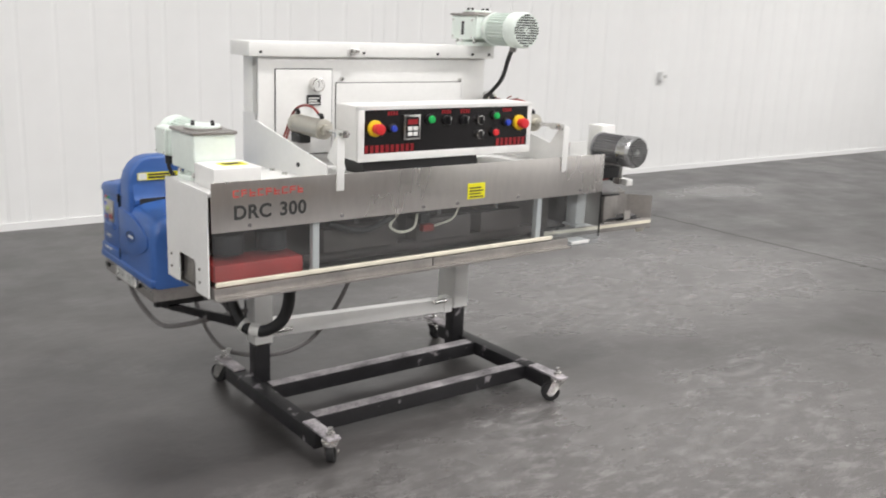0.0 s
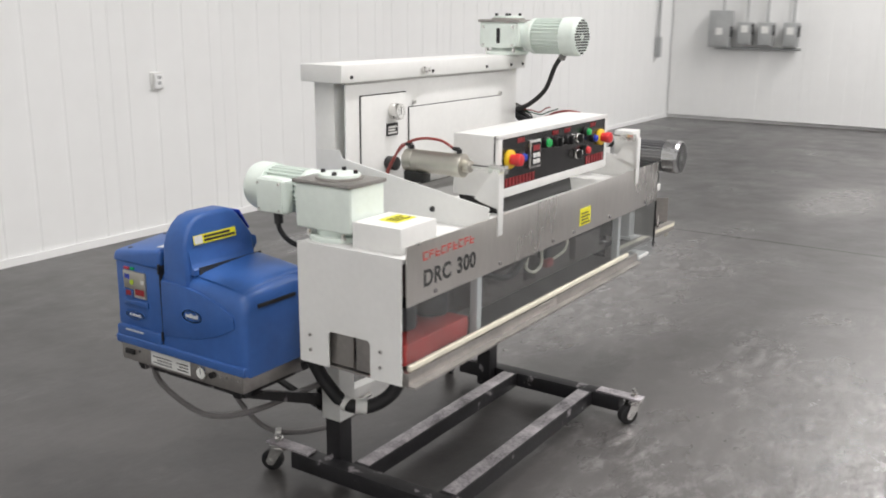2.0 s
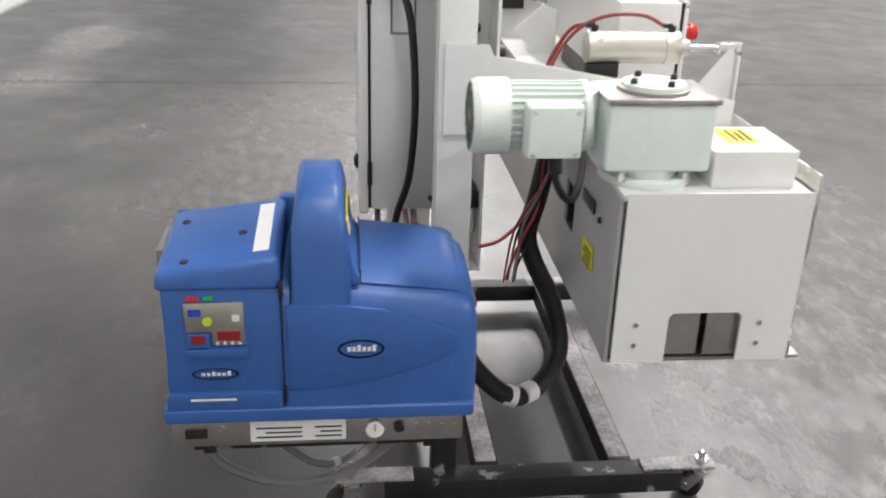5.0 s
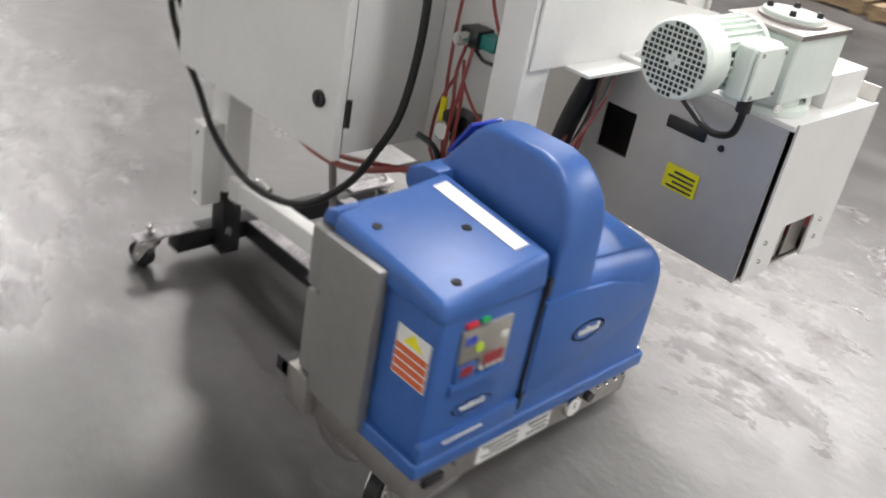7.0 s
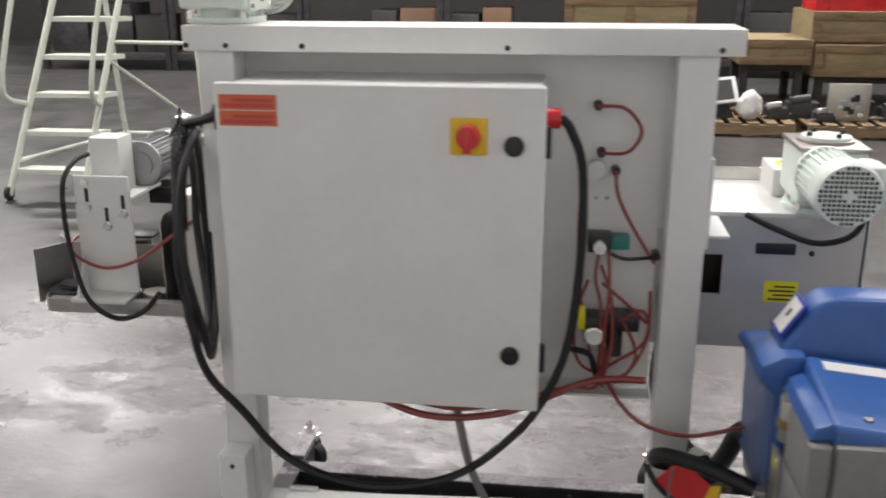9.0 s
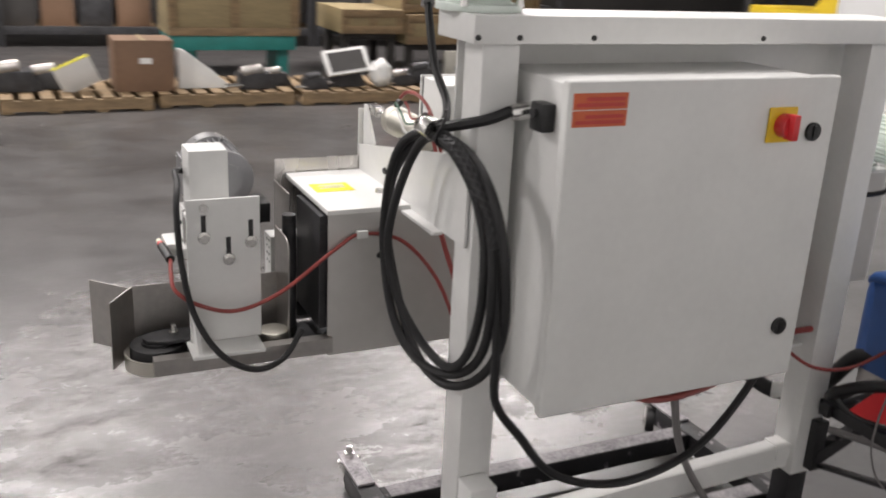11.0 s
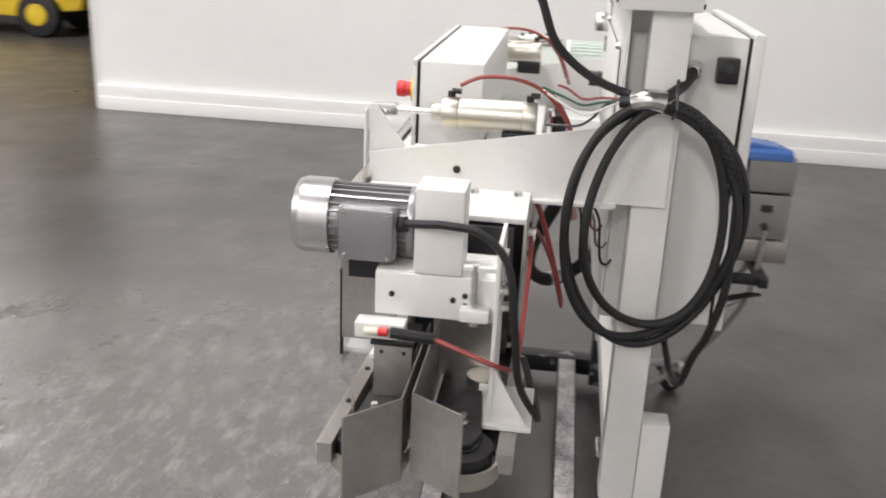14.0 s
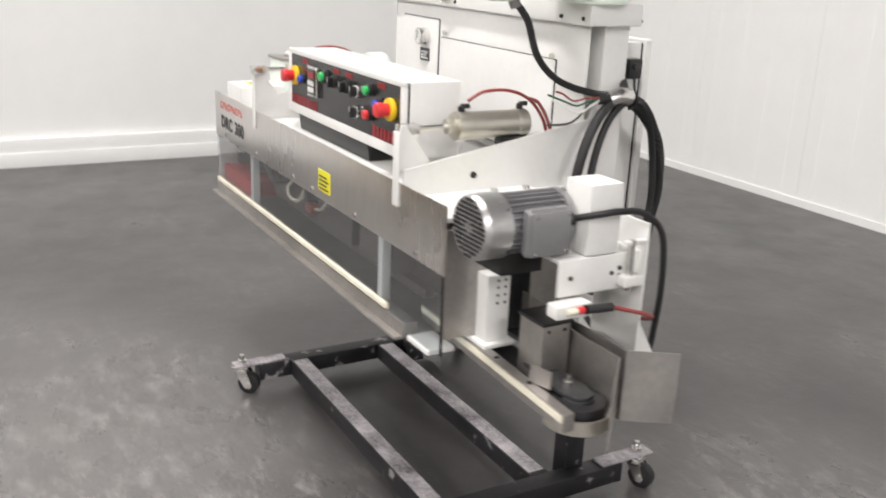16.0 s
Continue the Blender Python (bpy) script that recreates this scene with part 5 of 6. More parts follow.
def loft(sections, outline):
    """Rings of one (x, z) outline along y; each section: y, scale about the middle, inset."""
    t = bmesh.new()
    cx = 0.134
    rings = []
    for y, s, d in sections:
        rings.append([t.verts.new((cx + (x - cx) * s, y, 0.478 + (z - 0.478) * (1 - d * 2.2))) for x, z in outline])
    for a, c in zip(rings, rings[1:]):
        for i in range(len(a)):
            j = (i + 1) % len(a)
            t.faces.new((a[i], a[j], c[j], c[i]))
    t.faces.new(rings[0][::-1])
    t.faces.new(rings[-1])
    return t


def oval_mark(g, y, z, ry, rz):
    """A white oval outline with a bar inside, in place of a maker's mark."""
    k = 32
    outer = [(y + ry * math.cos(6.28319 * i / k), z + rz * math.sin(6.28319 * i / k)) for i in range(k)]
    t = bmesh.new()
    a = [t.verts.new((0.0142, u, v)) for u, v in outer]
    c = [t.verts.new((0.0142, y + (u - y) * 0.9, z + (v - z) * 0.84)) for u, v in outer]
    for i in range(k):
        t.faces.new((a[i], a[(i + 1) % k], c[(i + 1) % k], c[i]))
    bmesh.ops.solidify(t, geom=t.faces[:], thickness=0.001)
    for i in range(6):
        s = ry * 1.3 / 6
        box(0.0132, 0.0150, y - ry * 0.65 + i * s, y - ry * 0.65 + (i + 0.7) * s, z - rz * 0.25, z + rz * (0.42 if i % 3 == 0 else 0.2), bm=t)
    part("maker_mark", t, LABELW, g, smooth=0)


glue_melter()


def melter_bracket():
    b = thing("melter_bracket", (0.3, 0.85, 0.4), "black steel shelf bracket welded to the post", "bracket")
    part("long_bar", box(0.06, 0.09, 0.634, 1.12, 0.426, 0.457, 0.002), BLACKP, b)
    part("long_bar", box(0.395, 0.425, 0.634, 1.10, 0.426, 0.457, 0.002), BLACKP, b)
    part("cross_bar", box(0.05, 0.44, 0.648, 0.678, 0.424, 0.455, 0.002), BLACKP, b)
    part("cross_bar", box(0.05, 0.44, 1.07, 1.10, 0.424, 0.455, 0.002), BLACKP, b)
    part("brace", prism([(0.634, 0.27), (0.664, 0.27), (1.09, 0.392), (1.05, 0.392)], "x", 0.398, 0.422), BLACKP, b)
    part("brace", prism([(0.07, 0.425), (0.13, 0.425), (0.43, 0.315), (0.43, 0.27)], "y", 0.634, 0.662), BLACKP, b)
    part("upright", box(0.405, 0.44, 0.6325, 0.66, 0.26, 0.40, 0.002), BLACKP, b)


melter_bracket()


# ---- things along the walls and in the far hall ----
def disconnect_boxes():
    g0 = "switch boxes on the wall"
    for y0, y1, z0, z1 in ((2.95, 3.27, 1.11, 1.64), (2.64, 2.84, 1.15, 1.475), (2.34, 2.55, 1.14, 1.475), (1.99, 2.19, 1.13, 1.475)):
        s = thing("switch_box", (12.38, (y0 + y1) / 2, z0), "grey steel electrical switch box on the wall", "switch box", g0)
        part("body", box(12.30, 12.46, y0, y1, z0, z1, 0.006), ELEC, s)
        part("cover", box(12.285, 12.30, y0 + 0.01, y1 - 0.01, z0 + 0.02, z1 - 0.02, 0.004), ELEC, s)
        part("label", box(12.283, 12.285, (y0 + y1) / 2 - 0.05, (y0 + y1) / 2 + 0.05, z0 + 0.18, z0 + 0.28), LABELW, s)
        part("lever", box(12.30, 12.34, y0 - 0.03, y0, z0 + 0.15, z0 + 0.30, 0.004), BLACK, s)
    c = thing("conduit", (12.40, 2.6, 1.1), "grey electrical conduit pipes on the wall", "conduit")
    part("cross_pipe", rod((12.42, 1.95, 1.10), (12.42, 3.2, 1.10), 0.02, seg=10), ELEC, c)
    for y in (2.08, 2.45, 2.74, 3.1):
        part("riser", rod((12.42, y, 1.4), (12.42, y, 4.2), 0.018, seg=10), ELEC, c)


def wall_fittings():
    o = thing("wall_outlet", (2.60, 4.03, 1.02), "small pale outlet box on the ribbed wall", "outlet")
    part("box", box(2.56, 2.66, 4.01, 4.06, 1.02, 1.14, 0.006), LABELW, o)
    part("cover", box(2.57, 2.65, 3.994, 4.0, 1.03, 1.13, 0.003), WALLM, o)
    for z in (1.055, 1.095):
        part("socket", box(2.595, 2.625, 3.992, 3.9945, z, z + 0.022), ELEC, o)
    o = thing("wall_outlet", (6.7, 3.98, 0.98), "small pale outlet box on the ribbed wall", "outlet")
    part("box", box(6.66, 6.74, 3.93, 3.98, 0.97, 1.07, 0.005), WALLM, o)
    part("socket", box(6.685, 6.715, 3.927, 3.931, 1.0, 1.04), ELEC, o)
    p = thing("wall_pipe", (11.9, 3.8, 0.9), "grey pipe with valve on the far end of the wall", "pipe")
    part("pipe", rod((11.9, 3.895, 0.95), (11.9, 3.895, 2.6), 0.02, seg=10), ELEC, p)
    part("valve", box(11.86, 11.94, 3.85, 3.925, 0.95, 1.25, 0.01), ELEC, p)


PLANK = {}


def plank(w, d, h, mat, name="deck_board"):
    key = (w, d, h, mat.name, name)
    if key not in PLANK:
        t = box(-w / 2, w / 2, -d / 2, d / 2, 0, h, 0.003, 1)
        PLANK[key] = bpy.data.meshes.new(name)
        t.to_mesh(PLANK[key])
        t.free()
        PLANK[key].materials.append(mat)
    return PLANK[key]


def pallet(x, y, turn=0.0):
    """Wooden pallet: three stringers, deck boards above and below."""
    p = thing("pallet", (x, y, 0), "weathered wooden pallet lying on the concrete floor", "pallet", "pallets in a row")
    p.rotation_euler.z = radians(turn)
    def put(name, w, d, h, px, py, pz):
        o = new(name, plank(w, d, h, WOOD, name))
        o.parent = p
        o.location = (px, py, pz)
    for sy in (-0.48, 0, 0.48):
        put("stringer", 1.2, 0.045, 0.09, 0, sy, 0.018)
    for i in range(8):
        put("deck_board", 0.10, 1.0, 0.018, -0.55 + i * 1.1 / 7, 0, 0.108)
    for i in range(4):
        put("base_board", 0.10, 1.0, 0.018, -0.55 + i * 1.1 / 3, 0, 0)
    return p


def crate(x0, x1, y0, y1, z0, z1, label="pale plywood shipping crate with battens"):
    c = thing("crate", ((x0 + x1) / 2, (y0 + y1) / 2, z0), label, "crate", "stacked crates")
    part("box", box(x0, x1, y0, y1, z0, z1, 0.004), CRATE, c)
    for z in (z0, z1 - 0.09):
        part("batten", box(x0 - 0.002, x1 + 0.002, y1, y1 + 0.022, z + 0.002, z + 0.088, 0.003), WOOD, c)
    for x in (x0, (x0 + x1) / 2 - 0.045, x1 - 0.09):
        part("batten", box(x, x + 0.09, y1, y1 + 0.02, z0 + 0.092, z1 - 0.092, 0.003), WOOD, c)


def machine_part(x, y, z, size, seed, label):
    """A loose lump of dismantled machinery: bracket, drum, shaft and bolts."""
    r = random.Random(seed)
    c = thing("machine_part", (x, y, z), label, "machine part", "loose machine parts")
    w = size
    part("housing", box(x - w * 0.4, x + w * 0.3, y - w * 0.25, y + w * 0.25, z, z + w * 0.35, w * 0.03), JUNK, c)
    part("drum", rod((x - w * 0.2, y + w * 0.1, z + w * 0.42), (x + w * 0.25, y + w * 0.15, z + w * 0.36), w * 0.13, seg=16, b=w * 0.02), STEEL2 if r.random() < 0.5 else JUNK, c)
    part("shaft", rod((x + w * 0.2, y + w * 0.2, z + w * 0.1), (x + w * 0.62, y + w * 0.25, z + w * 0.08), w * 0.05, seg=10), CHROME, c)
    part("bracket", prism([(x - w * 0.55, z), (x - w * 0.3, z), (x - w * 0.3, z + w * 0.3), (x - w * 0.4, z + w * 0.3)], "y", y + w * 0.1, y + w * 0.16), JUNK, c)


def far_hall():
    for i, x in enumerate((3.05, 1.78, 0.5, -0.78, -2.06, -3.35)):
        pallet(x, -6.62 + 0.06 * math.sin(i * 2.1), 1.5 * math.sin(i * 1.7))
    top = 0.126
    b = thing("cardboard_box", (1.2, -6.5, top), "brown cardboard box standing on a pallet", "box")
    part("carton", box(0.95, 1.45, -6.75, -6.3, top, top + 0.44, 0.004), CARD, b)
    part("label", box(1.14, 1.24, -6.2995, -6.298, top + 0.24, top + 0.29), LABELW, b)
    part("tape", box(1.185, 1.215, -6.76, -6.298, top + 0.439, top + 0.442), CRATE, b)
    s = thing("sheet_bag", (0.72, -6.45, top), "pale grey plastic sheet sagging on a pallet", "plastic sheet")
    part("sheet", prism([(0.42, top), (0.90, top), (0.90, top + 0.36), (0.84, top + 0.34), (0.60, top + 0.16)], "y", -6.5, -6.42, b=0.01), LABELW, s)
    machine_part(0.25, -6.4, top, 0.42, 3, "dark metal machine part heaped on a pallet")
    machine_part(-0.62, -6.45, top, 0.46, 5, "dark metal machine part beside a white panel")
    machine_part(-1.9, -6.5, top, 0.5, 8, "dark dismantled motor on a pallet")
    machine_part(-2.7, -6.45, top, 0.42, 11, "dark metal fittings heaped on a pallet")
    machine_part(2.3, -6.5, top, 0.5, 14, "dark metal machine part on a pallet")
    p = thing("display_panel", (-0.62, -6.35, 0.33), "white framed flat display panel leaning on machine parts", "display panel")
    m = Matrix.Translation((-0.65, -6.34, 0.37)) @ Matrix.Rotation(radians(-55), 4, "X") @ Matrix.Rotation(radians(8), 4, "Z")
    part("frame", box(-0.22, 0.22, -0.13, 0.13, -0.015, 0.015, 0.004, m=m), LABELW, p)
    part("screen", box(-0.18, 0.18, -0.10, 0.10, 0.015, 0.018, m=m), DARKW, p)
    w = thing("white_board", (1.75, -6.35, top), "white sheet with a yellow edge leaning on a pallet", "sheet")
    m = Matrix.Translation((1.75, -6.35, top + 0.13)) @ Matrix.Rotation(radians(24), 4, "Y") @ Matrix.Rotation(radians(-20), 4, "X")
    part("sheet", box(-0.16, 0.16, -0.008, 0.008, -0.12, 0.14, 0.003, m=m), LABELW, w)
    part("edge", box(-0.16, 0.16, -0.0085, 0.0085, 0.1405, 0.152, m=m), LABELY, w)
    g = thing("plastic_bag", (-0.98, -6.3, top), "white plastic bag slumped on a pallet", "bag")
    t = bmesh.new()
    bmesh.ops.create_icosphere(t, subdivisions=3, radius=1)
    for v in t.verts:
        k = 1 + 0.25 * noise.noise(v.co * 2.3)
        v.co = Vector((-0.98 + v.co.x * 0.11 * k, -6.3 + v.co.y * 0.10 * k, top + 0.13 + v.co.z * 0.135 * k))
    part("bag", t, LABELW, g)
    u = thing("control_unit", (-1.85, -6.32, top), "silver open machine panel with fittings on a pallet", "machine panel")
    part("panel", box(-2.03, -1.66, -6.33, -6.29, top, top + 0.34, 0.004), ALU, u)
    r = random.Random(7)
    for i in range(11):
        x, z, w = -1.99 + 0.29 * r.random(), top + 0.03 + 0.24 * r.random(), 0.02 + 0.05 * r.random()
        part("fitting", box(x, x + w, -6.29, -6.275 + 0.03 * r.random(), z, z + 0.02 + 0.05 * r.random(), 0.002), (JUNK, ELEC, LABELW, BLACK)[i % 4], u)
    for k, (x, y, size) in enumerate(((-0.30, -6.30, 0.30), (0.02, -6.55, 0.34), (-1.22, -6.42, 0.30), (-1.48, -6.55, 0.40), (-2.25, -6.40, 0.34), (-2.48, -6.62, 0.46), (-1.62, -6.30, 0.24), (2.75, -6.45, 0.36), (-3.2, -6.5, 0.40), (2.0, -6.6, 0.42))):
        machine_part(x, y, top, size, 30 + k, "small dark machine casting lying on a pallet")
    # teal skid with a crate on it, and the stacks behind
    k = thing("steel_skid", (0.05, -8.2, 0.0), "teal painted steel skid", "skid")
    part("deck", box(-0.62, 0.72, -8.7, -8.0, 0.27, 0.42, 0.006), TEAL, k)
    for x in (-0.5, 0.5):
        part("leg", box(x - 0.06, x + 0.06, -8.6, -8.1, 0.0, 0.27), TEAL, k)
    crate(-0.66, 0.74, -8.72, -8.0, 0.421, 1.15)
    for x0, x1, y1, z0, z1 in ((-1.90, -1.15, -8.0, 0.451, 0.72), (-4.3, -1.93, -8.0, 0.331, 0.67), (-3.7, -1.88, -8.05, 0.693, 1.01)):
        crate(x0, x1, y1 - 0.95, y1, z0, z1)
    for x0, x1, z1 in ((-1.85, -1.2, 0.45), (-4.2, -2.0, 0.33)):
        t = thing("support_stand", ((x0 + x1) / 2, -8.5, 0), "dark steel stand under the crates", "stand", "stands under the crates")
        for x in (x0, x1 - 0.08):
            for y in (-8.8, -8.2):
                part("leg", box(x, x + 0.08, y, y + 0.08, 0, z1 - 0.08), DARKW, t)
        for y in (-8.8, -8.2):
            part("beam", box(x0, x1, y, y + 0.08, z1 - 0.08, z1, 0.004), DARKW, t)
    t = thing("batten_pair", (-2.8, -8.5, 0.67), "two wooden battens between stacked crates", "battens")
    for y in (-8.9, -8.15):
        part("batten", box(-3.6, -1.95, y, y + 0.07, 0.6705, 0.6925, 0.002), WOOD, t)
    r = random.Random(4)
    for i in range(7):
        x = -4.6 + i * 2.0
        rack(x, -10.6, r)
    f = thing("machine_part", (-2.5, -8.4, 1.01), "red painted machine frame on top of crates", "machine part", "loose machine parts")
    part("frame", box(-2.9, -1.9, -8.7, -8.1, 1.011, 1.28, 0.01), RED, f)


def rack(x, y, r):
    # rack steel kept very dark in colour to stand in for missing light
    k = thing("storage_rack", (x, y, 0), "steel pallet rack with boxes on its beams", "rack", "racks along the far wall")
    for sx in (-0.95, 0.95):
        part("upright", box(x + sx - 0.04, x + sx + 0.04, y - 0.04, y + 0.04, 0, 4.4, 0.003), JUNK, k)
    for z in (0.15, 1.7, 3.2):
        part("beam", box(x - 0.95, x + 0.95, y - 0.03, y + 0.03, z, z + 0.1, 0.003), JUNK, k)
        part("shelf", box(x - 0.95, x + 0.95, y - 1.0, y - 0.03, z + 0.06, z + 0.09), WOOD, k)
    for z in (0.24, 1.79):
        bx = x - 0.85
        while bx < x + 0.6:
            w, h = 0.3 + 0.35 * r.random(), 0.3 + 0.6 * r.random()
            c = thing("stored_box", (bx + w / 2, y - 0.45, z), "dusty brown carton stored on a rack shelf" if r.random() < 0.5 else "load stored on a rack shelf, coloured near-black for the unlit hall", "box", "stored boxes")
            # mostly near-black colours: the unlit hall is painted into the boxes
            part("carton", box(bx, bx + w, y - 0.8, y - 0.12, z, z + h, 0.006), (CARD, JUNK, DARKW, DARKW)[r.randrange(4)], c)
            bx += w + 0.06


def step_ladder():
    l = thing("step_ladder", (3.9, -3.5, 0), "pale aluminium rolling step ladder with handrails", "ladder")
    def a(z):
        return Vector((4.37 - 0.19 * z, -3.1 - 0.34 * z, z))
    def b(z):
        return Vector((3.85 - 0.14 * z, -3.1 - 0.36 * z, z))
    part("stile", tube([a(0.03), a(1.0), a(2.0)], 0.022, steps=2), LADDER, l)
    part("stile", tube([b(0.03), b(1.0), b(2.0)], 0.022, steps=2), LADDER, l)
    for i in range(8):
        z = 0.17 + 0.243 * i
        p, q = a(z), b(z)
        t = bmesh.new()
        d = Vector((-0.06, -0.13, 0))
        vs = [t.verts.new(v + Vector((0, 0, h))) for h in (0, 0.03) for v in (p, q, q + d, p + d)]
        for f in ((0, 1, 2, 3), (7, 6, 5, 4), (0, 4, 5, 1), (1, 5, 6, 2), (2, 6, 7, 3), (3, 7, 4, 0)):
            t.faces.new([vs[j] for j in f])
        part("step", t, LADDER, l)
    for f, s in ((a, 0.06), (b, -0.06)):
        o = Vector((s, 0.10, 0))
        part("handrail", tube([f(0.62) + o * 0.2, f(0.74) + o + Vector((0.04, 0.1, -0.03)), f(0.95) + o + Vector((0.02, 0.16, 0.1)), f(1.5) + o + Vector((0, 0.2, 0.25)), f(2.0) + o + Vector((0, 0.2, 0.5))], 0.017), LADDER, l)
    for x, y in ((4.10, -4.35), (3.42, -4.3)):
        part("rear_leg", tube([(x, y, 0.03), (x - 0.02, y + 0.15, 1.0), (x - 0.04, y + 0.3, 2.0)], 0.02, steps=2), LADDER, l)
    for z in (0.25, 0.95):
        part("brace", rod((4.10 - 0.02 * z, -4.35 + 0.15 * z, z), (3.42 - 0.02 * z, -4.3 + 0.15 * z, z), 0.014, seg=8), LADDER, l)
    part("brace", rod(a(0.25), (4.095, -4.31, 0.25), 0.014, seg=8), LADDER, l)
    part("brace", rod(b(0.25), (3.415, -4.27, 0.25), 0.014, seg=8), LADDER, l)
    part("brace", rod(b(0.9), (3.415, -4.27, 0.3), 0.012, seg=8), LADDER, l)
    for p in (a(0.03), b(0.03), Vector((4.10, -4.35, 0.03)), Vector((3.42, -4.3, 0.03))):
        part("wheel", rod((p.x - 0.015, p.y, 0.045), (p.x + 0.015, p.y, 0.045), 0.045, seg=16, b=0.004), RUBBER, l)


def forklift():
    f = thing("forklift", (-8.0, -7.0, 0), "yellow forklift truck with dark tyres, parked", "forklift")
    part("body", prism([(-8.4, 0.22), (-5.9, 0.22), (-5.8, 0.55), (-6.0, 1.05), (-6.9, 1.15), (-7.2, 0.85), (-8.3, 0.85)], "x", -8.3, -7.25, b=0.04), FORKY, f)
    part("counterweight", prism([(-5.95, 0.25), (-5.35, 0.32), (-5.25, 0.7), (-5.4, 1.1), (-6.0, 1.12)], "x", -8.25, -7.3, b=0.05), FORKY, f)
    for y in (-7.95, -5.85):
        for x in (-7.28, -8.27):
            w = part("wheel", rod((x - 0.1, y, 0.26), (x + 0.1, y, 0.26), 0.26, seg=24, b=0.03), RUBBER, f)
            part("rim", rod((x + (0.1 if x > -8 else -0.1), y, 0.26), (x + (0.112 if x > -8 else -0.112), y, 0.26), 0.13, seg=20, b=0.01), FORKY, w)
    for y in (-8.2, -6.2):
        for x in (-7.35, -8.2):
            part("roof_post", rod((x, y, 0.9), (x, y + (0.15 if y < -7 else -0.1), 2.1), 0.03, seg=10), BLACK, f)
    part("roof", box(-8.28, -7.28, -8.1, -6.2, 2.08, 2.13, 0.01), BLACK, f)
    part("seat", box(-8.0, -7.5, -7.0, -6.5, 1.0, 1.12, 0.03), RUBBER, f)
    for x in (-8.05, -7.5):
        part("mast", box(x - 0.05, x + 0.05, -8.62, -8.48, 0.05, 2.4, 0.006), JUNK, f)
        part("fork", box(x - 0.05, x + 0.05, -9.6, -8.62, 0.05, 0.10, 0.006), JUNK, f)


LADDER = material("ladder_paint", (0.62, 0.64, 0.56), 0.45, vary=0.06)
disconnect_boxes()
wall_fittings()
far_hall()
step_ladder()
forklift()


# ---- hoses, cables and tubes ----
def cable(name, pts, r, mat, label, category="cable", seg=8, extra=()):
    c = thing(name, pts[0], label, category)
    part("line", tube(pts, r, seg), mat, c)
    return c


